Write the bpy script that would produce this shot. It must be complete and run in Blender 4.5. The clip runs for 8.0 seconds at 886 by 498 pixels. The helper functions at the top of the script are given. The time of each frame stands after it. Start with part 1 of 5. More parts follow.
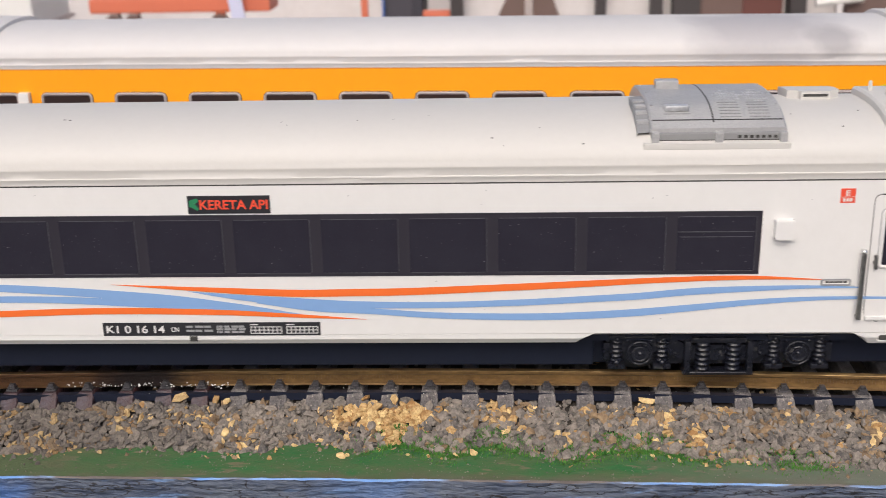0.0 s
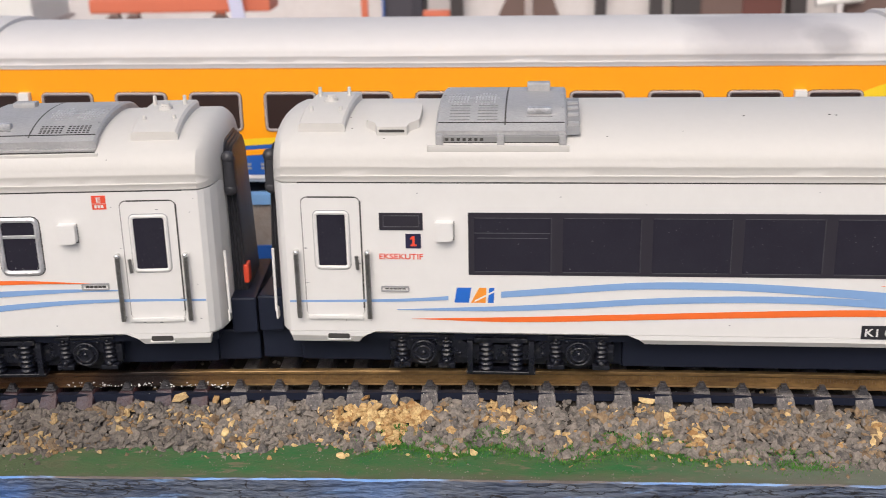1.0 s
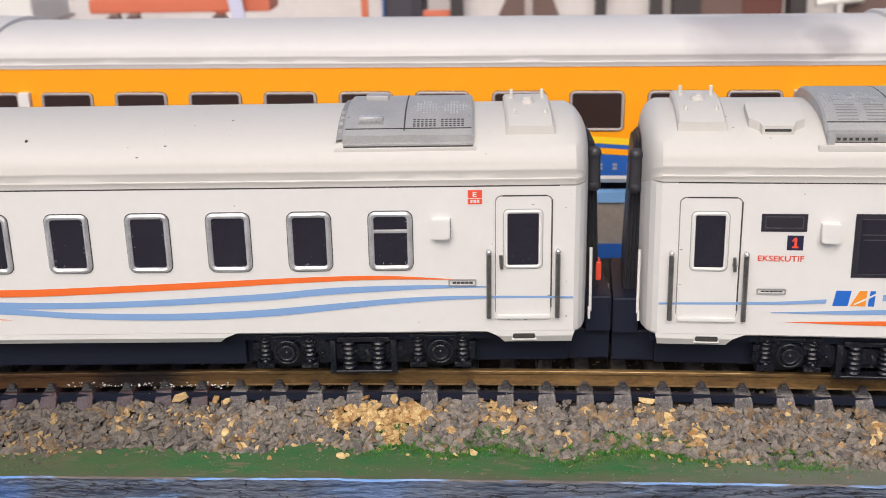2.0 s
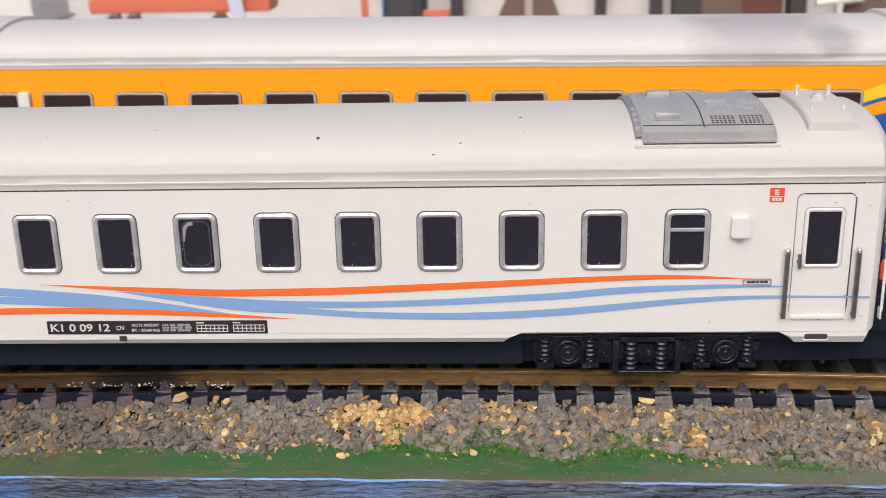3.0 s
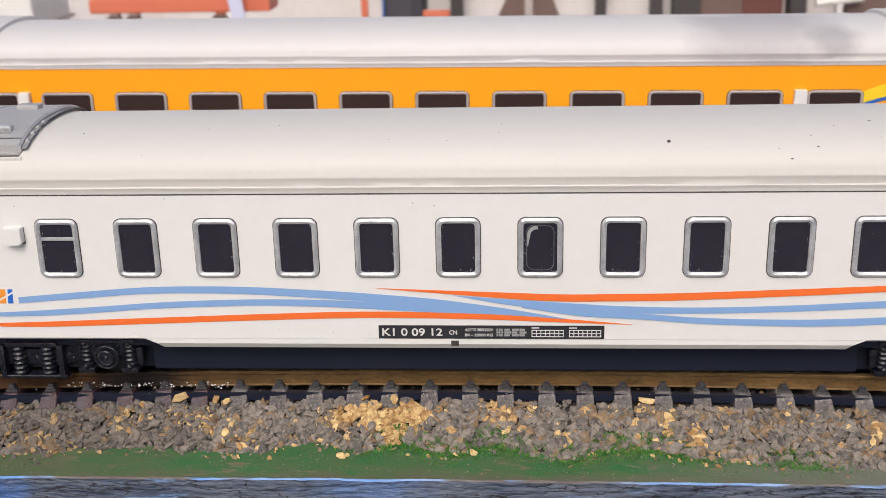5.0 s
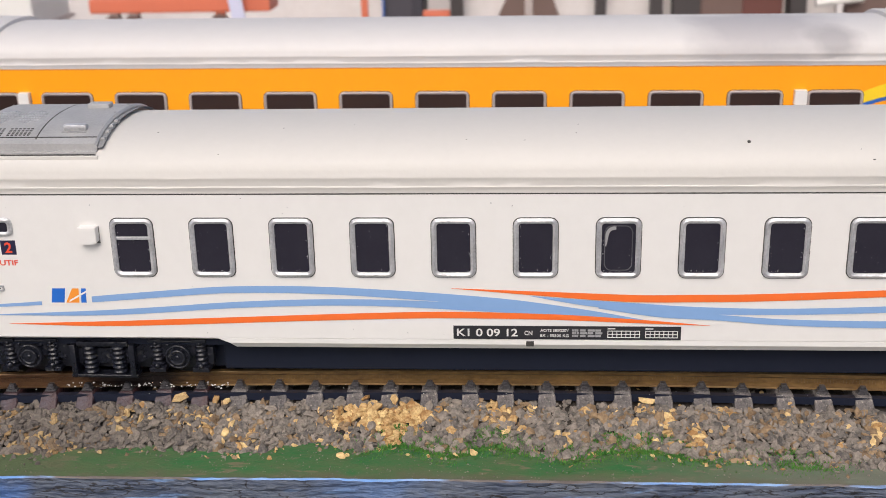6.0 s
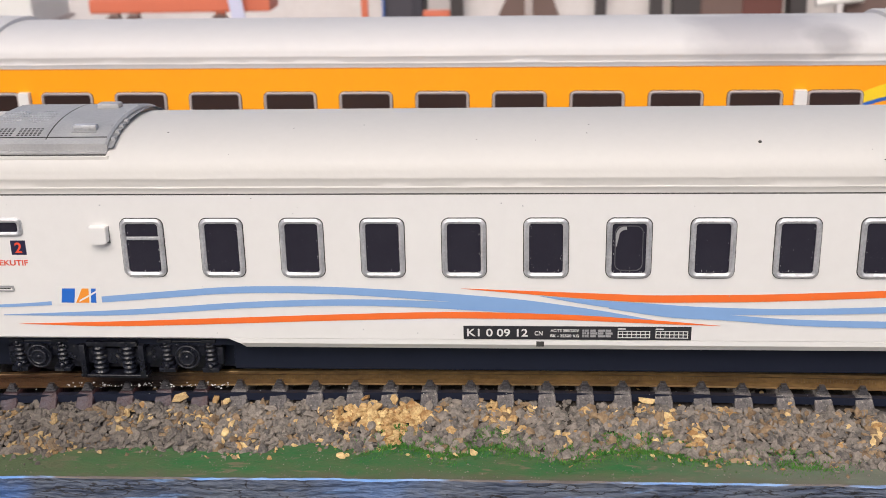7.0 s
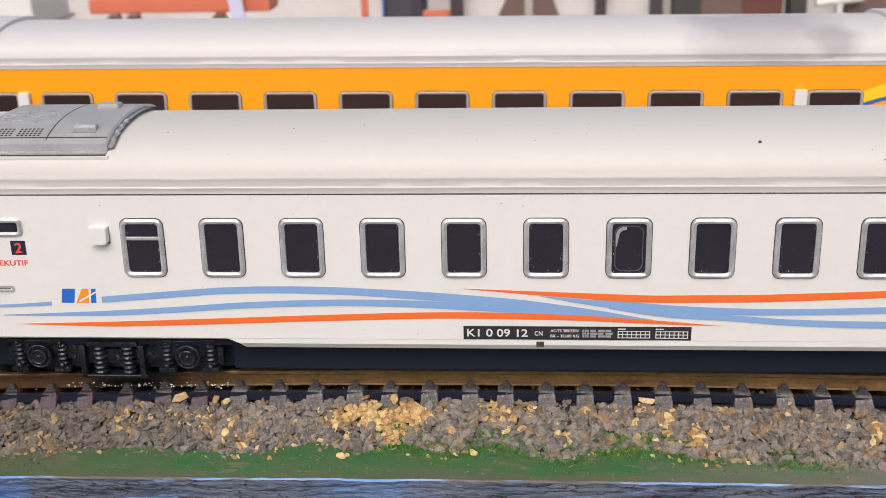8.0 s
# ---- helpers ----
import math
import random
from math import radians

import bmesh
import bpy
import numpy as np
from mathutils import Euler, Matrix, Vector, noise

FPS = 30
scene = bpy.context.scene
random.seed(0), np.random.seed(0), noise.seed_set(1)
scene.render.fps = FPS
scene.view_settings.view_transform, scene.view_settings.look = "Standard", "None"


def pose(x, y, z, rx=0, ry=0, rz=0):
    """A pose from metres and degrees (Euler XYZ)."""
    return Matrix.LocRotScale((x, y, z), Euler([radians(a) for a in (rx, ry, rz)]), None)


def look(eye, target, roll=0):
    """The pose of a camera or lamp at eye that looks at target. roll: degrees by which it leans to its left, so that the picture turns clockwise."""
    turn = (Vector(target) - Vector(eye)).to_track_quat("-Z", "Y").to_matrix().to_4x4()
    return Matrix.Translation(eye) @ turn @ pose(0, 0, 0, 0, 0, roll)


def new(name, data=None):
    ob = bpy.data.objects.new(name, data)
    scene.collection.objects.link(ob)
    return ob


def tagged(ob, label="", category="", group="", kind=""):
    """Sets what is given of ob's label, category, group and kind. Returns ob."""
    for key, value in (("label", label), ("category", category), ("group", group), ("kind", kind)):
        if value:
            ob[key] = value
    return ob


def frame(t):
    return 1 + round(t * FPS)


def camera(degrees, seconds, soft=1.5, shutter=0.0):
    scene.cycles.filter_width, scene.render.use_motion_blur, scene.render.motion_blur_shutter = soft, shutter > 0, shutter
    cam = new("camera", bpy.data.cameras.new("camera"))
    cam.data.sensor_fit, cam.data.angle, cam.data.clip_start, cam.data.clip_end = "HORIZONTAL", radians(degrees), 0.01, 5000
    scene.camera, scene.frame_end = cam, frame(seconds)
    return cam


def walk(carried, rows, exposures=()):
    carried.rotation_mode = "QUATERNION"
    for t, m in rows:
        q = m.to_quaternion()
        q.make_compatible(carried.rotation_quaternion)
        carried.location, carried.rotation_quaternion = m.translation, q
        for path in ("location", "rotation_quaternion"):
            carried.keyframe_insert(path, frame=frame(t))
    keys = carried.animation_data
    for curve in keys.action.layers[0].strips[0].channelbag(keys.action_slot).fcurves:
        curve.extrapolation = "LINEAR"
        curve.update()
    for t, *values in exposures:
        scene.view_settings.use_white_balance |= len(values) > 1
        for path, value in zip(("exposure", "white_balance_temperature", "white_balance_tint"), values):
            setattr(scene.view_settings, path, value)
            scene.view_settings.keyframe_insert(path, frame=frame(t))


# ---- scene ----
MM = 0.001

# ---- camera ----
cam = camera(42.8, 8.0, soft=0.85, shutter=0.07)
cam.data.dof.use_dof, cam.data.dof.focus_distance, cam.data.dof.aperture_fstop = True, 0.192, 40.0
EYE = Vector((72.0, -176.55, 85.77)) * MM
TILT, TURN = radians(18.728), radians(-3.479)
AIM = EYE + Vector((math.sin(TURN) * math.cos(TILT), math.cos(TURN) * math.cos(TILT), -math.sin(TILT)))
HELD = look(EYE, AIM, -1.318)
walk(cam, [(0.0, HELD), (8.0, HELD)], exposures=[(0.0, 0.41), (8.0, 0.41)])

# ---- light ----
world = bpy.data.worlds.new("sky")
scene.world = world
world.use_nodes = True
wn = world.node_tree
sky = wn.nodes.new("ShaderNodeTexSky")
sky.sky_type, sky.sun_disc = "NISHITA", False
sky.sun_elevation, sky.sun_rotation = radians(46), radians(187)
sky.air_density, sky.dust_density, sky.ozone_density = 0.65, 4.0, 0.6
wn.links.new(sky.outputs["Color"], wn.nodes["Background"].inputs["Color"])
wn.nodes["Background"].inputs["Strength"].default_value = 0.115
sun = new("sun", bpy.data.lights.new("sun", "SUN"))
sun.data.energy, sun.data.angle, sun.data.color = 1.3, radians(50), (1.0, 0.955, 0.90)
sun.matrix_world = look((-0.15, -1.17, 1.22), (0, 0, 0))


# ---- materials ----
def material(name, base, rough=0.5, metal=0.0, vary=0.0, second=None, grain=900.0, blotch=60.0, bump=0.0, bump_scale=1500.0, coat=0.0, per_island=0.0, per_object=0.0, stretch=(1, 1, 1), rough_vary=0.0, spec=0.5, chips=None, cracks=None, depth=0.0003):
    """Base colour broken up by blotches and grain, at true size, with a fine relief."""
    m = bpy.data.materials.new(name)
    m.use_nodes = True
    nt = m.node_tree
    b = nt.nodes["Principled BSDF"]
    b.inputs["Roughness"].default_value, b.inputs["Metallic"].default_value = rough, metal
    b.inputs["Coat Weight"].default_value, b.inputs["Specular IOR Level"].default_value = coat, spec
    tex = nt.nodes.new("ShaderNodeTexCoord")
    mp = nt.nodes.new("ShaderNodeMapping")
    mp.inputs["Scale"].default_value = stretch
    nt.links.new(tex.outputs["Object"], mp.inputs["Vector"])

    def noise_at(scale, detail=4.0):
        n = nt.nodes.new("ShaderNodeTexNoise")
        n.inputs["Scale"].default_value, n.inputs["Detail"].default_value = scale, detail
        nt.links.new(mp.outputs["Vector"], n.inputs["Vector"])
        return n.outputs["Fac"]

    def math_node(op, a, c):
        n = nt.nodes.new("ShaderNodeMath")
        n.operation = op
        for i, v in enumerate((a, c)):
            if isinstance(v, (int, float)):
                n.inputs[i].default_value = v
            else:
                nt.links.new(v, n.inputs[i])
        return n.outputs[0]

    big, fine = noise_at(blotch), noise_at(grain)
    mix = nt.nodes.new("ShaderNodeMix")
    mix.data_type = "RGBA"
    other = second or tuple(c * 0.8 for c in base)
    mix.inputs["A"].default_value, mix.inputs["B"].default_value = (*base, 1), (*other, 1)
    ramp = nt.nodes.new("ShaderNodeMapRange")
    ramp.inputs["From Min"].default_value, ramp.inputs["From Max"].default_value = 0.38, 0.66
    nt.links.new(math_node("ADD", math_node("MULTIPLY", big, 0.6), math_node("MULTIPLY", fine, 0.4)), ramp.inputs["Value"])
    fac = math_node("MULTIPLY", ramp.outputs["Result"], vary)
    if per_island:
        g = nt.nodes.new("ShaderNodeNewGeometry")
        fac = math_node("ADD", fac, math_node("MULTIPLY", g.outputs["Random Per Island"], per_island))
    if per_object:
        g = nt.nodes.new("ShaderNodeObjectInfo")
        fac = math_node("ADD", fac, math_node("MULTIPLY", g.outputs["Random"], per_object))
    nt.links.new(fac, mix.inputs["Factor"])
    colour = mix.outputs["Result"]
    for spot, low in ((chips, False), (cracks, True)):
        if spot:
            tint, edge, scale = spot
            r2 = nt.nodes.new("ShaderNodeMapRange")
            r2.inputs["From Min"].default_value, r2.inputs["From Max"].default_value = (edge, edge * 0.4) if low else (edge - 0.03, edge + 0.03)
            n2 = noise_at(scale, 8.0)
            nt.links.new(math_node("ABSOLUTE", math_node("SUBTRACT", n2, 0.5), 0.0) if low else n2, r2.inputs["Value"])
            m2 = nt.nodes.new("ShaderNodeMix")
            m2.data_type = "RGBA"
            nt.links.new(r2.outputs["Result"], m2.inputs["Factor"])
            nt.links.new(colour, m2.inputs["A"])
            m2.inputs["B"].default_value = (*tint, 1)
            colour = m2.outputs["Result"]
    nt.links.new(colour, b.inputs["Base Color"])
    if rough_vary:
        r = math_node("ADD", rough, math_node("MULTIPLY", math_node("SUBTRACT", big, 0.5), rough_vary))
        nt.links.new(r, b.inputs["Roughness"])
    if bump:
        bp = nt.nodes.new("ShaderNodeBump")
        bp.inputs["Strength"].default_value, bp.inputs["Distance"].default_value = bump, depth
        nt.links.new(noise_at(bump_scale, 6.0), bp.inputs["Height"])
        nt.links.new(bp.outputs["Normal"], b.inputs["Normal"])
    return m


WHITE = material("white_enamel", (0.745, 0.73, 0.706), 0.42, vary=0.4, second=(0.67, 0.652, 0.625), blotch=22, grain=500, bump=0.08, bump_scale=900, rough_vary=0.2)
ROOF = material("roof_enamel", (0.595, 0.572, 0.535), 0.58, vary=0.45, second=(0.55, 0.53, 0.495), blotch=18, grain=700, bump=0.1, bump_scale=1200, rough_vary=0.25)
ROOF_FAR = material("far_roof_enamel", (0.615, 0.592, 0.578), 0.55, vary=0.6, second=(0.57, 0.55, 0.535), blotch=14, grain=300, bump=0.06, bump_scale=900, rough_vary=0.3)


def tinted(mat, centre, inner, outer, tint, ragged=0.0, scale=60.0, squash=(1, 1, 1), most=1.0):
    """Tints one patch with a ragged edge round a place on the thing (metres)."""
    nt = mat.node_tree
    at = nt.nodes.new("ShaderNodeTexCoord").outputs["Object"]
    sq = nt.nodes.new("ShaderNodeMapping")
    sq.inputs["Scale"].default_value = squash
    sq.inputs["Location"].default_value = [-c * k for c, k in zip(centre, squash)]
    nt.links.new(at, sq.inputs["Vector"])
    away = nt.nodes.new("ShaderNodeVectorMath")
    away.operation = "LENGTH"
    nt.links.new(sq.outputs["Vector"], away.inputs[0])
    rag = nt.nodes.new("ShaderNodeTexNoise")
    rag.inputs["Scale"].default_value, rag.inputs["Detail"].default_value = scale, 7.0
    nt.links.new(at, rag.inputs["Vector"])
    add = nt.nodes.new("ShaderNodeMath")
    add.operation, add.inputs[1].default_value = "MULTIPLY_ADD", ragged
    nt.links.new(rag.outputs["Fac"], add.inputs[0])
    nt.links.new(away.outputs["Value"], add.inputs[2])
    fade = nt.nodes.new("ShaderNodeMapRange")
    fade.inputs["From Min"].default_value, fade.inputs["From Max"].default_value = outer + ragged / 2, inner + ragged / 2
    fade.inputs["To Max"].default_value = most
    nt.links.new(add.outputs[0], fade.inputs["Value"])
    mix = nt.nodes.new("ShaderNodeMix")
    mix.data_type = "RGBA"
    mix.inputs["B"].default_value = (*tint, 1)
    nt.links.new(fade.outputs["Result"], mix.inputs["Factor"])
    paint = nt.nodes["Principled BSDF"].inputs["Base Color"]
    nt.links.new(paint.links[0].from_socket, mix.inputs["A"])
    nt.links.new(mix.outputs["Result"], paint)


# Two greyer patches towards the right end of the far roof.
tinted(ROOF_FAR, (0.076, -0.008, 0.042), 0.008, 0.017, (0.44, 0.42, 0.425), 0.02, 70, (0.8, 1, 1))
tinted(ROOF_FAR, (0.090, -0.014, 0.04), 0.003, 0.007, (0.37, 0.355, 0.36), 0.008, 120)
SEAM = material("seam_dark", (0.035, 0.033, 0.03), 0.7, vary=0.3, second=(0.12, 0.11, 0.1))
SILVER = material("silver_paint", (0.68, 0.68, 0.69), 0.3, 0.5, vary=0.8, second=(0.34, 0.34, 0.355), blotch=350, grain=2500, bump=0.4, bump_scale=1800)
PANE = material("smoked_pane", (0.024, 0.022, 0.032), 0.16, vary=0.5, second=(0.032, 0.031, 0.042), chips=((0.4, 0.4, 0.4), 0.74, 3200), blotch=250, grain=4000, bump=0.08, bump_scale=3000)
BAND = material("window_band_black", (0.031, 0.028, 0.037), 0.3, vary=0.4, second=(0.03, 0.028, 0.036), blotch=80, grain=2000)
CHROME = material("handrail_steel", (0.34, 0.33, 0.31), 0.32, 0.85, vary=0.7, second=(0.12, 0.115, 0.105), blotch=400, grain=2500)
BRIGHT = material("bright_metal", (0.75, 0.74, 0.71), 0.22, 0.8)
ORANGE = material("stripe_orange", (0.86, 0.165, 0.03), 0.42, vary=0.15)
BLUE = material("stripe_blue", (0.225, 0.38, 0.65), 0.42, vary=0.2)
LOGO_BLUE = material("logo_blue", (0.02, 0.14, 0.55), 0.4, vary=0.15)
LOGO_ORANGE = material("logo_orange", (0.85, 0.30, 0.035), 0.4, vary=0.15)
RED = material("sticker_red", (0.78, 0.085, 0.04), 0.42, vary=0.2)
PRINT_WHITE = material("printed_white", (0.74, 0.73, 0.70), 0.5, vary=0.2)
PRINT_GREY = material("printed_grey", (0.33, 0.33, 0.33), 0.5, vary=0.3)
PLATE = material("plate_black", (0.024, 0.024, 0.028), 0.4, vary=0.4)
NAVY = material("class_navy", (0.02, 0.02, 0.055), 0.4, vary=0.3)
LED_GREEN = material("sign_green", (0.02, 0.22, 0.09), 0.5, vary=0.3)
ACGREY = material("aircon_grey", (0.42, 0.415, 0.41), 0.42, 0.1, vary=0.6, second=(0.29, 0.29, 0.295), blotch=160, grain=2200, bump=0.5, bump_scale=2600)
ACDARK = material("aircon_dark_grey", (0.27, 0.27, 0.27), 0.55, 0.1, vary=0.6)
RUBBER = material("bellows_rubber", (0.032, 0.032, 0.038), 0.4, vary=0.5, second=(0.055, 0.054, 0.06), blotch=200, bump=0.3, bump_scale=1200)
BLACK = material("bogie_black", (0.007, 0.008, 0.014), 0.3, vary=0.5, second=(0.017, 0.018, 0.025), blotch=300, bump=0.8, bump_scale=1100, rough_vary=0.3, spec=0.5, chips=((0.06, 0.058, 0.056), 0.66, 700))
UNDER = material("underframe_black", (0.012, 0.0155, 0.030), 0.45, vary=0.4, spec=0.3)
WHEEL = material("wheel_black", (0.014, 0.014, 0.018), 0.4, 0.3, vary=0.5)
COACH_ORANGE = material("coach_orange", (0.98, 0.37, 0.006), 0.38, vary=0.25, second=(0.95, 0.335, 0.006), blotch=15, grain=300)
COACH_BLUE = material("coach_blue", (0.02, 0.11, 0.43), 0.4, vary=0.2)
COACH_YELLOW = material("coach_yellow", (0.90, 0.62, 0.02), 0.4, vary=0.2)
FAR_FRAME = material("pale_window_frame", (0.42, 0.36, 0.34), 0.6, 0.0, vary=0.3)
FAR_PANE = material("brown_pane", (0.035, 0.02, 0.017), 0.3, vary=0.4)
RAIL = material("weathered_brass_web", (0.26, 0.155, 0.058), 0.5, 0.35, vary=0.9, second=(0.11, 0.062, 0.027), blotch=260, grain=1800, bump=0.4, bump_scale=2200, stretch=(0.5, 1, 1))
# Brighter and darker brass: edge highlights and under-head shade put into colour.
RAIL_HIGHLIGHT = material("brass_edge_highlight", (0.46, 0.30, 0.13), 0.36, 0.5, vary=0.9, second=(0.17, 0.10, 0.045), blotch=200, grain=1500, bump=0.3, bump_scale=2200, stretch=(0.3, 1, 1))
RAIL_SHADE = material("brass_underside_shade", (0.085, 0.05, 0.022), 0.6, 0.3, vary=0.6, second=(0.05, 0.03, 0.015), blotch=200)
for metal in (RAIL, RAIL_HIGHLIGHT, RAIL_SHADE):
    tinted(metal, (-0.012, 0.006, -0.001), 0.014, 0.04, (0.05, 0.017, 0.010), 0.03, 90, (1, 1, 1), 0.75)
    # Dark patch: oil together with the bogie's shade, put into the colour.
    tinted(metal, (0.006, 0.007, -0.001), 0.004, 0.011, (0.012, 0.010, 0.012), 0.012, 160, (1, 1, 1), 0.9)
EDGE = material("pane_edge_grey", (0.10, 0.10, 0.11), 0.4, vary=0.8, second=(0.03, 0.03, 0.035), blotch=400)
FINE = material("fine_seam", (0.20, 0.19, 0.18), 0.7, vary=0.6, second=(0.09, 0.085, 0.08), blotch=120)
SLEEPER = material("sleeper_plastic", (0.085, 0.076, 0.076), 0.55, vary=0.9, second=(0.22, 0.20, 0.19), blotch=500, grain=2600, bump=1.0, bump_scale=2200, per_object=0.3, chips=((0.34, 0.30, 0.26), 0.66, 1500), depth=0.0006)
CHAIR = material("rail_chair_black", (0.035, 0.033, 0.038), 0.42, vary=0.7, second=(0.10, 0.095, 0.095), blotch=600, grain=2600, bump=0.6, bump_scale=2400)
RUSTY = material("rusty_sleeper", (0.05, 0.015, 0.013), 0.4, vary=0.9, second=(0.075, 0.06, 0.072), blotch=420, grain=1800, bump=0.8, bump_scale=2200, per_object=0.3)
STONE = material("grey_ballast_stone", (0.062, 0.058, 0.057), 0.85, vary=0.65, second=(0.28, 0.24, 0.20), blotch=800, grain=3600, bump=0.8, bump_scale=2400, per_island=0.7, depth=0.0004)
STONE_ONE = material("grey_ballast_piece", (0.062, 0.058, 0.057), 0.85, vary=0.65, second=(0.28, 0.24, 0.20), blotch=800, grain=3600, bump=0.8, bump_scale=2400, per_object=0.7, depth=0.0004)
BROWNSTONE = material("brown_ballast_stone", (0.14, 0.09, 0.052), 0.85, vary=0.6, second=(0.34, 0.235, 0.135), blotch=800, grain=3600, bump=0.8, bump_scale=2400, per_island=0.6, depth=0.0004)
TAN = material("tan_ballast_stone", (0.80, 0.60, 0.29), 0.8, vary=0.6, second=(0.34, 0.18, 0.062), blotch=700, grain=3600, bump=0.8, bump_scale=2400, per_island=0.65, depth=0.0004)
TAN_ONE = material("tan_ballast_piece", (0.80, 0.60, 0.29), 0.8, vary=0.6, second=(0.34, 0.18, 0.062), blotch=700, grain=3600, bump=0.8, bump_scale=2400, per_object=0.65, depth=0.0004)
# Loose stones grow darker towards the left end of the track.
for rock in (STONE, BROWNSTONE, TAN):
    tinted(rock, (-0.015, -0.002, -0.006), 0.01, 0.045, (0.045, 0.035, 0.03), 0.02, 120, (1, 1, 1), 0.45)
# Bed colour is kept dark to deepen the shade in gaps between stones.
BED = material("ballast_bed", (0.03, 0.025, 0.021), 0.9, vary=0.8, second=(0.07, 0.055, 0.045), blotch=400, grain=2000, bump=0.8, bump_scale=1500)
GREEN = material("green_scenic_paint", (0.022, 0.135, 0.036), 0.75, vary=1.0, second=(0.085, 0.125, 0.05), blotch=420, grain=3000, bump=0.5, bump_scale=3600, stretch=(0.35, 1, 1), chips=((0.16, 0.145, 0.085), 0.64, 600), depth=0.0003)
tinted(GREEN, (-0.02, -0.012, -0.009), 0.008, 0.028, (0.085, 0.105, 0.05), 0.03, 150, (0.7, 2.0, 1), 0.8)
tinted(GREEN, (0.045, -0.0165, -0.009), 0.002, 0.006, (0.12, 0.10, 0.065), 0.008, 200, (0.08, 1, 1), 0.7)
tinted(GREEN, (0.135, -0.013, -0.009), 0.012, 0.042, (0.15, 0.155, 0.12), 0.03, 110, (1, 1, 1), 0.9)
tinted(GREEN, (0.09, -0.0165, -0.009), 0.002, 0.005, (0.13, 0.115, 0.08), 0.008, 180, (0.1, 1, 1), 0.7)
TUFT = material("green_flock", (0.03, 0.19, 0.03), 0.85, vary=0.6, second=(0.12, 0.22, 0.03), blotch=500, grain=2500, per_island=0.4)
BLUEWOOD = material("weathered_blue_paint", (0.042, 0.06, 0.105), 0.6, vary=1.0, second=(0.125, 0.145, 0.18), blotch=380, grain=2600, bump=1.0, bump_scale=1300, stretch=(0.2, 1, 1), chips=((0.16, 0.28, 0.50), 0.64, 420), cracks=((0.012, 0.012, 0.016), 0.014, 420), depth=0.0012)
tinted(BLUEWOOD, (-0.012, -0.016, -0.013), 0.0015, 0.006, (0.045, 0.13, 0.36), 0.006, 260, (0.9, 1, 1), 0.7)
tinted(BLUEWOOD, (0.05, -0.015, -0.011), 0.001, 0.008, (0.10, 0.18, 0.36), 0.012, 260, (0.7, 1, 1.4), 0.7)
# Brighter blue along the lip than on the face, with brown chips.
BLUELIP = material("lip_blue_paint", (0.10, 0.27, 0.62), 0.5, vary=1.0, second=(0.24, 0.36, 0.56), blotch=120, grain=1200, bump=0.5, bump_scale=900, stretch=(0.3, 1, 1), chips=((0.12, 0.10, 0.09), 0.54, 160))
EARTH = material("dusty_board", (0.24, 0.205, 0.18), 0.85, vary=0.7, second=(0.36, 0.33, 0.31), blotch=30, grain=600, bump=0.5)
CONCRETE = material("concrete_floor", (0.33, 0.32, 0.31), 0.8, vary=0.5, blotch=3, grain=40, bump=0.3, bump_scale=60)
PLASTER = material("white_plaster", (0.68, 0.64, 0.63), 0.7, vary=0.5, second=(0.52, 0.48, 0.47), blotch=25, grain=200)
TIMBER = material("black_timber", (0.05, 0.042, 0.042), 0.6, vary=0.5)
REDPAINT = material("red_oxide_paint", (0.62, 0.16, 0.085), 0.55, vary=0.4)
BROWN = material("brown_board", (0.15, 0.095, 0.08), 0.6, vary=0.5)
PALEBLUE = material("pale_blue_paint", (0.20, 0.40, 0.70), 0.55, vary=0.4)


# ---- mesh helpers (millimetres) ----
def part(name, bm, mat, parent=None, label="", kind="", smooth=False):
    bmesh.ops.recalc_face_normals(bm, faces=bm.faces)
    me = bpy.data.meshes.new(name)
    for v in bm.verts:
        v.co *= MM
    bm.to_mesh(me)
    bm.free()
    if smooth:
        me.shade_smooth()
        me.set_sharp_from_angle(angle=radians(38))
    for m in mat if isinstance(mat, tuple) else (mat,):
        me.materials.append(m)
    ob = new(name, me)
    if parent:
        ob.parent = parent
    return tagged(ob, label, kind=kind)


def shared(name, ob, parent, x=0.0, y=0.0, z=0.0):
    """Another piece on the same mesh."""
    o = new(name, ob.data)
    o.parent, o.location = parent, (x * MM, y * MM, z * MM)
    return o


def empty(name, label, category, group="", kind=""):
    return tagged(new(name), label, category, group, kind)


def box(bm, x0, x1, y0, y1, z0, z1, bevel=0.0):
    r = bmesh.ops.create_cube(bm, size=1.0, matrix=Matrix.Translation(((x0 + x1) / 2, (y0 + y1) / 2, (z0 + z1) / 2)) @ Matrix.Diagonal((x1 - x0, y1 - y0, z1 - z0, 1)))
    if bevel:
        es = list({e for v in r["verts"] for e in v.link_edges})
        bmesh.ops.bevel(bm, geom=es, offset=bevel, segments=2, affect="EDGES", profile=0.6)
    return bm


def tube(bm, a, b, r0, r1=None, n=12):
    a, b = Vector(a), Vector(b)
    d = b - a
    m = Matrix.Translation((a + b) / 2) @ d.to_track_quat("Z", "Y").to_matrix().to_4x4()
    bmesh.ops.create_cone(bm, cap_ends=True, segments=n, radius1=r0, radius2=r0 if r1 is None else r1, depth=d.length, matrix=m)
    return bm


def ball(bm, c, r):
    bmesh.ops.create_uvsphere(bm, u_segments=10, v_segments=7, radius=r, matrix=Matrix.Translation(c))
    return bm


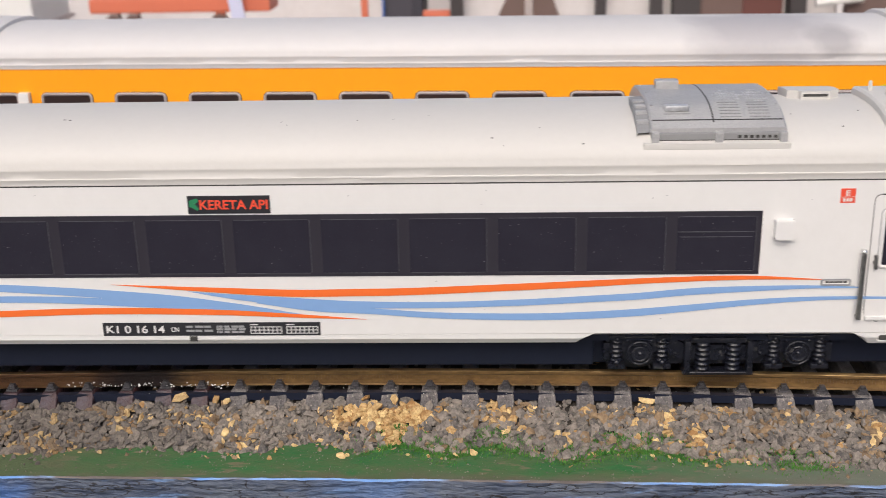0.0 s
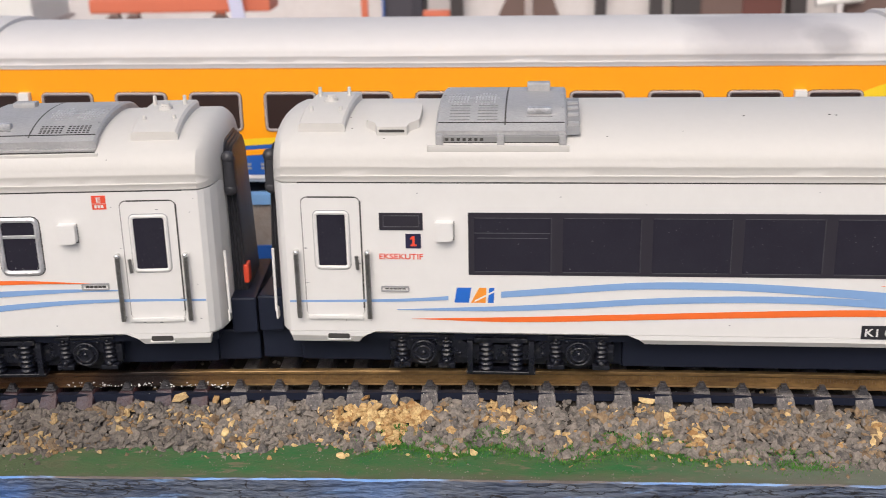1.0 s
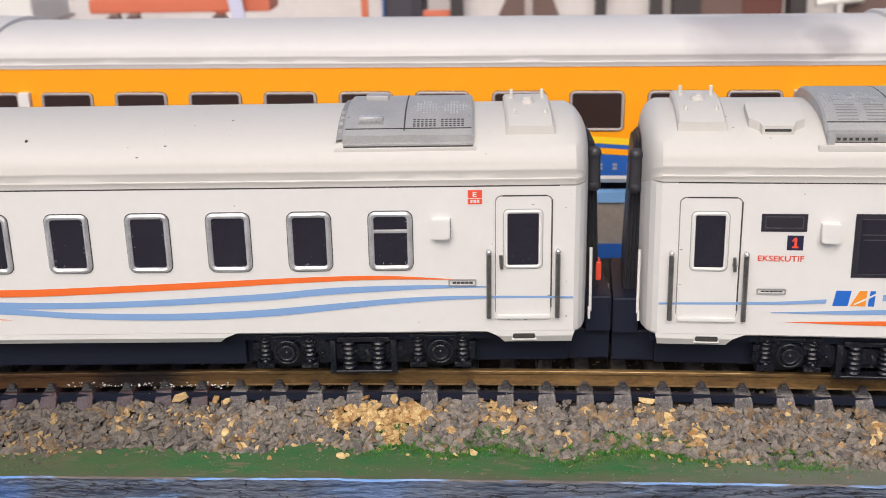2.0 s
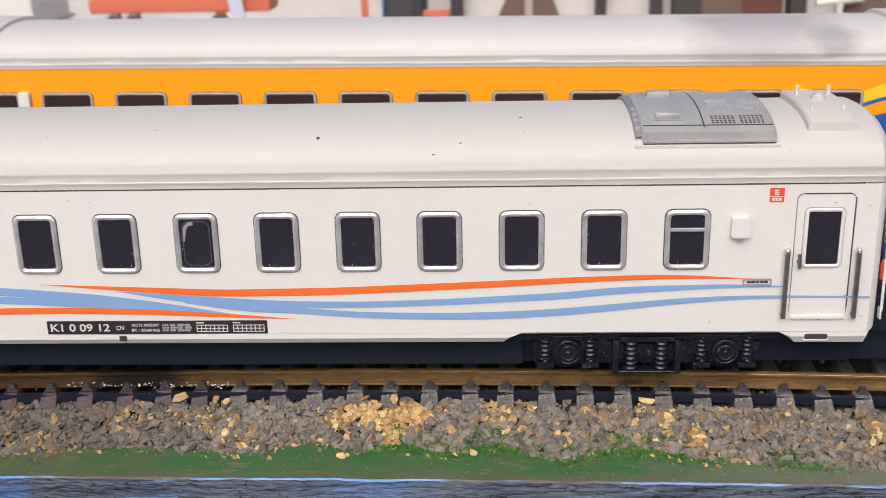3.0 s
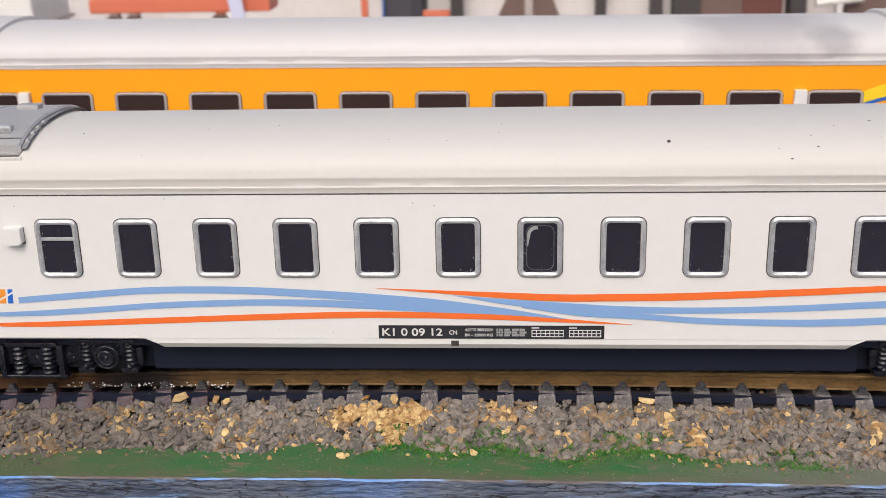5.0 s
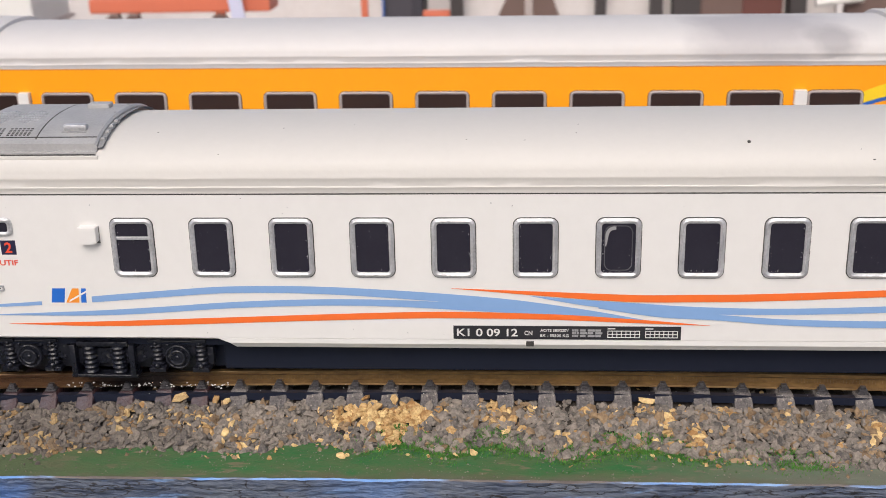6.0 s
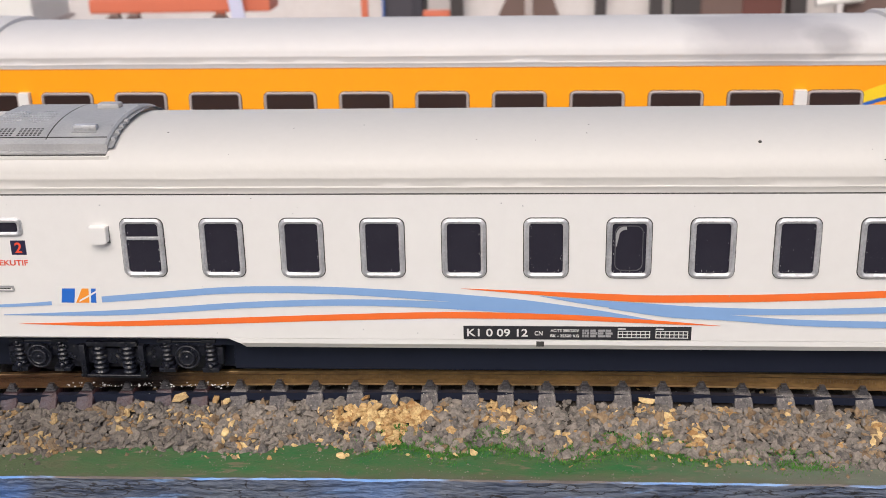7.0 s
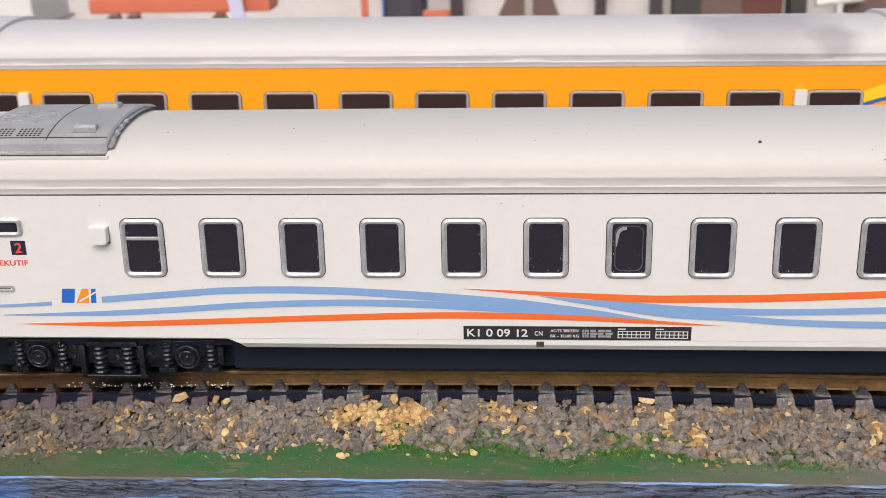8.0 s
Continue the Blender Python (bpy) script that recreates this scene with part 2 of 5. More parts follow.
def hoop(bm, c, big, small, axis="Z", n=16, m=6):
    """A round ring about c: spring coils and axle-box rims."""
    loops = []
    for i in range(n):
        t = 2 * math.pi * i / n
        row = []
        for j in range(m):
            p = 2 * math.pi * j / m
            d, h = big + small * math.cos(p), small * math.sin(p)
            o = (d * math.cos(t), d * math.sin(t), h) if axis == "Z" else (d * math.cos(t), h, d * math.sin(t))
            row.append(bm.verts.new((c[0] + o[0], c[1] + o[1], c[2] + o[2])))
        loops.append(row)
    for i in range(n):
        p, q = loops[i], loops[(i + 1) % n]
        for j in range(m):
            bm.faces.new((p[j], p[(j + 1) % m], q[(j + 1) % m], q[j]))
    return bm


def rounded(x0, x1, z0, z1, r, n=5):
    """Corners of a rounded rectangle in the side plane."""
    out = []
    for cx, cz, a in ((x1 - r, z1 - r, 0), (x0 + r, z1 - r, 90), (x0 + r, z0 + r, 180), (x1 - r, z0 + r, 270)):
        for k in range(n + 1):
            t = radians(a + 90 * k / n)
            out.append((cx + r * math.cos(t), cz + r * math.sin(t)))
    return out


def plate(bm, pts, y0, y1):
    """A plate of that outline between the depths y0 (front) and y1 (back)."""
    f = [bm.verts.new((x, y0, z)) for x, z in pts]
    b = [bm.verts.new((x, y1, z)) for x, z in pts]
    bm.faces.new(f)
    bm.faces.new(b[::-1])
    for i in range(len(pts)):
        j = (i + 1) % len(pts)
        bm.faces.new((f[i], b[i], b[j], f[j]))
    return bm


def ring(bm, outer, inner, y0, y1, crown=0.0):
    """A frame between two outlines of as many corners; crown raises its middle line."""
    mid = [((a[0] + b[0]) / 2, (a[1] + b[1]) / 2) for a, b in zip(outer, inner)]
    loops = [[bm.verts.new((x, y, z)) for x, z in pts] for pts, y in ((outer, y1), (outer, y0), (mid, y0 - crown), (inner, y0), (inner, y1))]
    for p, q in zip(loops, loops[1:]):
        for i in range(len(outer)):
            j = (i + 1) % len(outer)
            bm.faces.new((p[i], p[j], q[j], q[i]))
    return bm


def lettering(text, x0, x1, z0, z1, y, mat, parent, label="", bold=0.0):
    """Words in the built-in font, fitted into x0..x1, z0..z1, facing the camera's side."""
    cu = bpy.data.curves.new("words", "FONT")
    cu.body, cu.size, cu.extrude, cu.offset = text, 1.0, 0.01, bold
    tmp = new("words", cu)
    me = bpy.data.meshes.new_from_object(tmp.evaluated_get(bpy.context.evaluated_depsgraph_get()))
    bpy.data.objects.remove(tmp)
    bpy.data.curves.remove(cu)
    co = np.array([v.co for v in me.vertices])
    lo, hi = co.min(0), co.max(0)
    for v in me.vertices:
        a = (v.co.x - lo[0]) / (hi[0] - lo[0])
        b = (v.co.y - lo[1]) / (hi[1] - lo[1])
        v.co = Vector((x0 + a * (x1 - x0), y - (0.05 if v.co.z > 0 else 0.0), z0 + b * (z1 - z0))) * MM
    me.materials.append(mat)
    ob = new("lettering", me)
    ob.parent = parent
    return tagged(ob, label)


def spline(points, x):
    """Smooth value through a few design points."""
    for i in range(len(points) - 1):
        if points[i][0] <= x <= points[i + 1][0]:
            break
    p1, p2 = points[i], points[i + 1]
    p0 = points[i - 1] if i else (2 * p1[0] - p2[0], 2 * p1[1] - p2[1])
    p3 = points[i + 2] if i + 2 < len(points) else (2 * p2[0] - p1[0], 2 * p2[1] - p1[1])
    h = p2[0] - p1[0]
    t = (x - p1[0]) / h
    m1, m2 = (p2[1] - p0[1]) / (p2[0] - p0[0]) * h, (p3[1] - p1[1]) / (p3[0] - p1[0]) * h
    return (2 * t**3 - 3 * t**2 + 1) * p1[1] + (t**3 - 2 * t**2 + t) * m1 + (3 * t**2 - 2 * t**3) * p2[1] + (t**3 - t**2) * m2


def ribbon(bm, middle, width, y, x0=None, x1=None, n=90):
    """A painted band along the coach's side, of swelling width."""
    a, b = middle[0][0] if x0 is None else x0, middle[-1][0] if x1 is None else x1
    top, low = [], []
    for k in range(n + 1):
        x = a + (b - a) * k / n
        c, w = spline(middle, x), max(0.03, spline(width, x))
        top.append((x, c + w / 2)), low.append((x, c - w / 2))
    for k in range(n):
        bm.faces.new([bm.verts.new((p[0], y, p[1])) for p in (top[k], low[k], low[k + 1], top[k + 1])])
    bmesh.ops.remove_doubles(bm, verts=bm.verts, dist=0.001)
    return bm


# ---- coaches ----
HALF, WIDE = 121.5, 17.2
SIDE = -WIDE


def roof_point(y, dz=0.0, off=0.0):
    """Height of the roof's skin at y, lifted by off."""
    n, base, rise = 2.25, 38.0 + dz, 6.9 + off
    return base + rise * max(0.0, 1 - abs(y / (WIDE + off)) ** n) ** (1 / n)


def section_sides(dz):
    g = 35.25 + dz
    return [(-WIDE + 0.5, 9.3), (-WIDE, 9.7), (-WIDE, g), (-WIDE + 0.35, g + 0.05)]


def section_roof(dz, rise=6.8):
    g = 35.5 + dz
    s = [(-WIDE + 0.35, g - 0.1), (-WIDE - 0.10, g), (-WIDE - 0.10, g + 0.75), (-WIDE - 0.19, g + 0.88), (-WIDE - 0.19, g + 1.05), (-WIDE - 0.06, g + 1.2), (-WIDE - 0.05, g + 2.3), (-WIDE - 0.13, g + 2.45), (-WIDE - 0.10, g + 2.7), (-WIDE + 0.06, g + 3.1)]
    for k in range(1, 15):
        t = radians(90 * k / 14)
        c, w = math.cos(t), math.sin(t)
        s.append((-(WIDE - 0.05) * c ** (2 / 2.25), 38.1 + dz + rise * w ** (2 / 2.25)))
    return s


def lofted(bm, half_section, closed_low):
    """A shell along the coach from half its section, with rounded ends."""
    full = half_section + [(-y, z) for y, z in reversed(half_section) if abs(y) > 1e-6]
    stations = [(-HALF, 0.50, 3.2), (-HALF + 0.5, 0.72, 2.0), (-HALF + 1.2, 0.875, 1.0), (-HALF + 2.0, 0.955, 0.4), (-HALF + 2.9, 1, 0)]
    stations += [(-HALF + 2.9 + (2 * HALF - 5.8) * k / 110, 1, 0) for k in range(1, 110)]
    stations += [(-x, w, d) for x, w, d in reversed(stations[:5])]
    loops = []
    for x, w, d in stations:
        row = []
        for i, (y, z) in enumerate(full):
            wob = 0.0 if closed_low or abs(y) < 14 or z < 35.9 else 0.05 * noise.noise((x * 0.06, z, y)) + 0.03 * noise.noise((x * 0.35, z * 3, y))
            row.append(bm.verts.new((x, y * w - wob * (1 if y < 0 else -1), z - (d if z > 37 else 0) + wob)))
        loops.append(row)
    for p, q in zip(loops, loops[1:]):
        for i in range(len(full) - 1):
            bm.faces.new((p[i], p[i + 1], q[i + 1], q[i]))
        if closed_low:
            bm.faces.new((p[-1], p[0], q[0], q[-1]))
    bm.faces.new(loops[0])
    bm.faces.new(loops[-1][::-1])
    return bm


def air_conditioner(parent, x0, x1, dz, louvred, flip):
    """A cover that follows the roof, with grilles, a seam, an edge rail and a small lifting box."""
    def skin(y, dz, off):
        raised = 0.75 * min(1.0, max(0.0, (14.9 - abs(y)) / 5.0)) if louvred and off > 0 else 0.0
        return roof_point(y, dz, off + raised)

    ys = [-14.7 + 29.4 * k / 28 for k in range(29)]
    bm = bmesh.new()
    rows = []
    for x, o in ((x0, -0.6), (x0, 0.9), (x0 + 0.35, 1.25), (x1 - 0.35, 1.25), (x1, 0.9), (x1, -0.6)):
        rows.append([bm.verts.new((x, y, skin(y, dz, o))) for y in ys])
    for p, q in zip(rows, rows[1:]):
        for i in range(len(ys) - 1):
            bm.faces.new((p[i], p[i + 1], q[i + 1], q[i]))
    for i in (0, len(ys) - 1):
        bm.faces.new([r[i] for r in rows])
    unit = part("air_conditioner", bm, ACGREY, parent, "grey roof air conditioner with perforated grilles", smooth=True)
    sg = -1 if flip else 1
    mid = (x0 + x1) / 2

    def on(x):
        return mid + sg * (x - mid)

    bm = bmesh.new()
    xa, xb = sorted((on(x0 - (2.1 if louvred else 1.0)), on(x0 + 0.05)))
    for k in range(12 if louvred else 28):
        vs = [bm.verts.new((x, y, skin(y, dz, o))) for x, y, o in ((xa, ys[k], 0.55), (xb, ys[k], 0.7), (xb, ys[k + 1], 0.7), (xa, ys[k + 1], 0.55))]
        bm.faces.new(vs)
        ws = [bm.verts.new((x, y, skin(y, dz, -0.4))) for x, y in ((xa, ys[k]), (xa, ys[k + 1]))]
        bm.faces.new((vs[0], vs[3], ws[1], ws[0]))
    bmesh.ops.remove_doubles(bm, verts=bm.verts, dist=0.01)
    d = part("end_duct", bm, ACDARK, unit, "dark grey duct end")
    bm = bmesh.new()
    for yy in (-12.5, -10.2, -7.9, -5.4):
        z3 = skin(yy, dz, 0.6)
        box(bm, xa + 0.2, xb - 0.15, yy - 0.55, yy + 0.55, z3 - 0.5, z3 + 0.3, 0.15)
    part("duct_block", bm, ACGREY, d)
    bm = bmesh.new()
    y = -14.75
    z = skin(-14.7, dz, 0.4)
    box(bm, x0 + 0.1, x1 - 0.1, y - 0.5, y + 0.25, z - 0.75, z - 0.25, 0.12)
    part("edge_rail", bm, ACGREY, unit)
    # Dark strip paints in the shadow line beneath the edge rail.
    bm = bmesh.new()
    box(bm, x0 + 0.2, x1 - 0.2, y - 0.62, y + 0.25, z - 0.95, z - 0.76)
    part("edge_gasket", bm, SEAM, unit)
    bm = bmesh.new()
    box(bm, x0 - 1.3, x1 + 0.4, y - (1.75 if louvred else 1.2), y + 0.4, z - (2.2 if louvred else 1.6), z - (1.15 if louvred else 0.9), 0.15)
    part("mounting_flange", bm, ROOF, unit, "painted mounting flange")
    bm = bmesh.new()
    for k in range(9):
        xx = x0 + 1.0 + k * (x1 - x0 - 2.0) / 8
        ball(bm, (xx, y - 0.3, z - 0.2), 0.2)
    for yy in (-9.2, -2.5, 4.5):
        for xx in (x0 + 0.7, x1 - 0.7):
            ball(bm, (xx, yy, skin(yy, dz, 1.25)), 0.22)
    part("cover_bolt", bm, ACGREY, unit, kind="stuff")
    bm = bmesh.new()
    seam_x = on(x0 + 0.47 * (x1 - x0))
    for k in range(26):
        ya, yb = ys[k + 1], ys[k + 2]
        za, zb = skin(ya, dz, 1.27), skin(yb, dz, 1.27)
        vs = [bm.verts.new(p) for p in ((seam_x - 0.13, ya, za), (seam_x + 0.13, ya, za), (seam_x + 0.13, yb, zb), (seam_x - 0.13, yb, zb))]
        bm.faces.new(vs)
    yl = -13.1
    zl = skin(yl, dz, 1.3)
    box(bm, x0 + 0.4, x1 - 0.4, yl - 0.1, yl + 0.12, zl - 0.2, zl + 0.03)
    part("cover_seam", bm, SEAM, unit, "dark seam")
    bm = bmesh.new()
    rows_at = (-12.5, -11.75, -11.0, -10.2, -9.3, -8.3) if louvred else (-12.4, -11.8, -11.1, -10.4)
    for bx in (0.545, 0.76):
        for i in range(6):
            for j, yy in enumerate(rows_at):
                x = on(x0 + (x1 - x0) * (bx + 0.031 * i))
                if not louvred:
                    box(bm, x - 0.2, x + 0.2, yy - 0.2, yy + 0.2, skin(yy, dz, 1.0), skin(yy, dz, 1.31))
                elif i < 5:
                    box(bm, x - 0.31, x + 0.31, yy - 0.1, yy + 0.1, skin(yy, dz, 1.0), skin(yy, dz, 1.33))
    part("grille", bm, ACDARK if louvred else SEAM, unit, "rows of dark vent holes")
    bm = bmesh.new()
    for cx in (0.635, 0.85):
        xc = on(x0 + (x1 - x0) * cx)
        for a in range(9):
            for b in range(7):
                px, py = (a - 4) * 0.52, (b - 3) * 1.05
                if px * px / 4.6 + py * py / 11.5 < 1:
                    yy = -4.6 + py
                    z4 = skin(yy, dz, 1.22)
                    box(bm, xc + px - 0.16, xc + px + 0.16, yy - 0.3, yy + 0.3, z4 - 0.25, z4 + 0.16)
    part("fan_guard", bm, SILVER, unit, "pale raised mesh of the fan guard")
    bm = bmesh.new()
    yy = -10.8
    x = on(x0 + 0.21 * (x1 - x0))
    z2 = skin(yy, dz, 1.2)
    box(bm, x - 2.0, x + 2.0, yy - 0.6, yy + 0.8, z2 - 0.1, z2 + 1.0, 0.35)
    part("lifting_box", bm, SILVER, unit, "pale rounded lifting box", smooth=True)
    # Dark grey slab stands for the shadow below the lifting box.
    bm = bmesh.new()
    box(bm, x - 2.15, x + 2.15, yy - 1.0, yy + 0.7, skin(yy - 1.0, dz, 1.25) - 0.3, skin(yy - 1.0, dz, 1.25) + 0.12, 0.05)
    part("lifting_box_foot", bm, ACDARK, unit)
    bm = bmesh.new()
    x = on(x0 + 0.22 * (x1 - x0))
    z2 = skin(2.0, dz, 1.2)
    box(bm, x - 2.0, x + 2.0, 1.0, 3.4, z2 - 0.2, z2 + (1.5 if louvred else 0.9), 0.3)
    part("top_box", bm, ACGREY, unit)
    if louvred:
        for k in range(3):
            bm = bmesh.new()
            xx = x0 + 0.7 + k * (x1 - x0 - 1.4) / 2
            box(bm, xx - 0.6, xx + 0.6, -16.0, -14.4, z - 1.2, z + 0.5, 0.2)
            part("bracket", bm, ACGREY, unit)
        bm = bmesh.new()
        for k in range(7):
            xx = on(x1 - 1.9 - k * 0.95)
            box(bm, xx - 0.27, xx + 0.27, -15.5, -14.2, z - 0.55, z - 0.1)
        part("side_vent", bm, SEAM, unit, "row of dark side vents")
        bm = bmesh.new()
        box(bm, x0 + 0.3, x1 - 0.3, -15.4, -14.0, z - 0.9, z + 0.3, 0.2)
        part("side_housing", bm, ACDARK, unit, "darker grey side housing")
    return unit


def antenna_pod(parent, x0, x1, dz):
    bm = bmesh.new()
    ys = [-13.0 + 19.0 * k / 18 for k in range(19)]
    rows = [[bm.verts.new((x, y, roof_point(y, dz, o))) for y in ys] for x, o in ((x0, -0.5), (x0 + 0.1, 1.0), (x0 + 0.5, 1.4), (x1 - 0.5, 1.4), (x1 - 0.1, 1.0), (x1, -0.5))]
    for p, q in zip(rows, rows[1:]):
        for i in range(18):
            bm.faces.new((p[i], p[i + 1], q[i + 1], q[i]))
    for i in (0, 18):
        bm.faces.new([r[i] for r in rows])
    pod = part("roof_pod", bm, ROOF, parent, smooth=True)
    m = (x0 + x1) / 2
    bm = bmesh.new()
    z = roof_point(-3.0, dz, 0.9)
    tube(bm, (m, -3, z - 0.4), (m, -3, z + 1.1), 1.25, 1.15, 20)
    tube(bm, (m, -3, z + 1.0), (m, -3, z + 1.5), 0.8, 0.75, 16)
    part("vent_cap", bm, ROOF, pod, smooth=True)
    for x, y, h in ((x0 + 1.6, -8.6, 1.1), (x1 - 1.4, -8.6, 1.1), (x0 + 1.4, 0.5, 2.0), (x1 - 1.4, 0.5, 2.0)):
        bm = bmesh.new()
        z = roof_point(y, dz, 0.8)
        tube(bm, (x, y, z - 0.3), (x, y, z + h), 0.48, 0.3, 10)
        ball(bm, (x, y, z + h), 0.32)
        part("stub_aerial", bm, ROOF, pod, smooth=True)


def bogie(parent, x):
    """One side-framed bogie with axle boxes, springs and two wheelsets."""
    bm = bmesh.new()
    for sy in (-1, 1):
        y0, y1 = sorted((sy * 12.6, sy * 14.2))
        pts = [(-18, 6.2), (-16, 7.6), (-8, 7.7), (-5.5, 6.2), (5.5, 6.2), (8, 7.7), (16, 7.6), (18, 6.2), (18, 5.0), (9, 4.8), (6, 3.4), (-6, 3.4), (-9, 4.8), (-18, 5.0)]
        plate(bm, pts, y0, y1)
        for ax in (-13.4, 13.4):
            yo = sy * 14.9
            tube(bm, (ax, sy * 12.4, 5.0), (ax, yo, 5.0), 2.2, 2.0, 20)
            tube(bm, (ax, yo - sy * 0.1, 5.0), (ax, yo + sy * 0.5, 5.0), 1.3, 1.1, 16)
            for k in (-1, 1):
                tube(bm, (ax + k * 3.9, sy * 13.7, 2.8), (ax + k * 3.9, sy * 13.7, 7.7), 0.98, 0.98, 12)
                for q in range(5):
                    z = 3.2 + q * 0.85
                    hoop(bm, (ax + k * 3.9, sy * 13.7, z + 0.25), 0.85, 0.36, n=12)
                box(bm, ax + k * 3.9 - 1.5, ax + k * 3.9 + 1.5, *sorted((sy * 12.8, sy * 15.0)), 2.0, 2.9, 0.2)
                box(bm, ax + k * 3.9 - 1.3, ax + k * 3.9 + 1.3, *sorted((sy * 12.8, sy * 15.0)), 7.6, 8.3, 0.2)
        for k in (-1, 1):
            tube(bm, (k * 2.6, sy * 14.3, 1.4), (k * 2.6, sy * 14.3, 7.2), 1.12, 1.12, 12)
            for q in range(6):
                z = 1.5 + q * 0.9
                hoop(bm, (k * 2.6, sy * 14.3, z + 0.6), 1.0, 0.36, n=12)
            box(bm, k * 5.3 - 0.5, k * 5.3 + 0.5, *sorted((sy * 13, sy * 15.6)), 1.2, 7.4, 0.15)
        box(bm, -6, 6, *sorted((sy * 12.6, sy * 15.3)), 1.0, 1.5, 0.15)
        for bx, bz in ((-17, 6.9), (-15.4, 7.0), (-11.4, 7.0), (-8.6, 6.6), (8.6, 6.6), (11.4, 7.0), (15.4, 7.0), (17, 6.9), (-3.4, 7.4), (3.4, 7.4), (-7.2, 4.6), (7.2, 4.6)):
            ball(bm, (bx, sy * 14.2, bz), 0.36)
        for ax in (-13.4, 13.4):
            for t in range(6):
                ball(bm, (ax + 1.65 * math.cos(t * 1.047), sy * 14.95, 5.0 + 1.65 * math.sin(t * 1.047)), 0.22)
        box(bm, -4.6, 4.6, *sorted((sy * 13.4, sy * 15.3)), 7.0, 7.9, 0.2)
        tube(bm, (-16, sy * 14.4, 7.7), (-8, sy * 14.4, 7.8), 0.28, 0.28, 10)
        tube(bm, (8, sy * 14.4, 7.8), (16, sy * 14.4, 7.7), 0.28, 0.28, 10)
        tube(bm, (-6, sy * 15.3, 1.5), (6, sy * 15.3, 1.5), 0.2, 0.2, 10)
        for ax in (-13.4, 13.4):
            for r, d in ((2.05, 14.9), (1.25, 15.3)):
                hoop(bm, (ax, sy * d, 5.0), r, 0.26, "Y", 24, 8)
            ball(bm, (ax, sy * 15.1, 5.0), 0.55)
            for k in (-1, 1):
                ball(bm, (ax + k * 3.9, sy * 14.8, 3.2), 0.6)
                ball(bm, (ax + k * 3.9, sy * 14.8, 7.5), 0.45)
        box(bm, -19.5, -17.6, *sorted((sy * 12.4, sy * 13.8)), 3.0, 6.4, 0.3)
        box(bm, 17.6, 19.5, *sorted((sy * 12.4, sy * 13.8)), 3.0, 6.4, 0.3)
    box(bm, -5, 5, -12.5, 12.5, 4.5, 8.2, 0.3)
    # Added dark backing plates stand for the shade behind the side frames.
    for sy in (-1, 1):
        box(bm, -19, 19, *sorted((sy * 12.0, sy * 13.2)), 2.2, 8.6, 0.2)
    b = part("bogie", bm, BLACK, parent, "glossy black bogie with coil springs", smooth=True)
    b.location.x = x * MM
    wheels = []
    for ax in (-13.4, 13.4):
        bm = bmesh.new()
        tube(bm, (0, -12, 0), (0, 12, 0), 1.2)
        for sy in (-1, 1):
            tube(bm, (0, sy * 7.3, 0), (0, sy * 8.0, 0), 5.6, 5.6, 32)
            tube(bm, (0, sy * 8.0, 0), (0, sy * 10.2, 0), 5.0, 4.9, 32)
            for k in range(5):
                t = radians(72 * k)
                tube(bm, (3 * math.cos(t), sy * 10.1, 3 * math.sin(t)), (3 * math.cos(t), sy * 10.4, 3 * math.sin(t)), 0.7, 0.6, 8)
        w = part("wheelset", bm, WHEEL, b, "steel wheelset")
        w.location = (ax * MM, 0, 5.0 * MM)
        wheels.append((w, ax))
    return wheels


def gangway(parent, sg):
    """Black corridor bellows on a coach end."""
    bm = bmesh.new()
    last = None
    for k in range(9):
        grow = 0.35 if k % 2 else 0.0
        pts = rounded(-6.7 - grow, 6.7 + grow, 9.5, 41.0 + grow, 3.0, 5)
        now = [bm.verts.new((sg * (HALF - 0.2 + k * (0.33 - 0.005 * (z - 16))), y, z - 0.22 * k * (1 if z > 30 else 0))) for y, z in pts]
        if last:
            for i in range(len(pts)):
                j = (i + 1) % len(pts)
                bm.faces.new((last[i], last[j], now[j], now[i]))
        else:
            bm.faces.new(now)
        last = now
    bm.faces.new(last[::-1])
    g = part("gangway_bellows", bm, RUBBER, parent, "black ribbed rubber gangway bellows", smooth=True)
    bm = bmesh.new()
    x = sg * (HALF + 1.0)
    tube(bm, (x, -8.2, 33.0), (x, -8.4, 38.5), 1.15, 1.0, 12)
    ball(bm, (x, -8.4, 38.6), 1.2), ball(bm, (x, -8.2, 33.0), 1.3)
    part("rubber_roll", bm, RUBBER, g, smooth=True)
    bm = bmesh.new()
    box(bm, *sorted((sg * (HALF - 0.05), sg * (HALF + 0.3))), -14.4, -13.2, 10.6, 12.6, 0.1)
    tube(bm, (sg * (HALF + 0.3), -14.0, 12.0), (sg * (HALF + 0.2), -14.0, 23.5), 0.25)
    part("end_rail", bm, WHITE, parent)
    bm = bmesh.new()
    box(bm, *sorted((sg * (HALF - 0.3), sg * (HALF + 4.0))), -4.5, 4.5, 5.2, 8.6, 0.5)
    box(bm, *sorted((sg * (HALF - 0.1), sg * (HALF + 4.4))), -11.0, 10.5, 6.8, 13.6, 0.4)
    box(bm, *sorted((sg * (HALF - 3.5), sg * (HALF + 4.4))), -9.5, 9.5, 1.0, 7.0, 0.4)
    part("coupler", bm, UNDER, parent, "black coupler and floor plate")


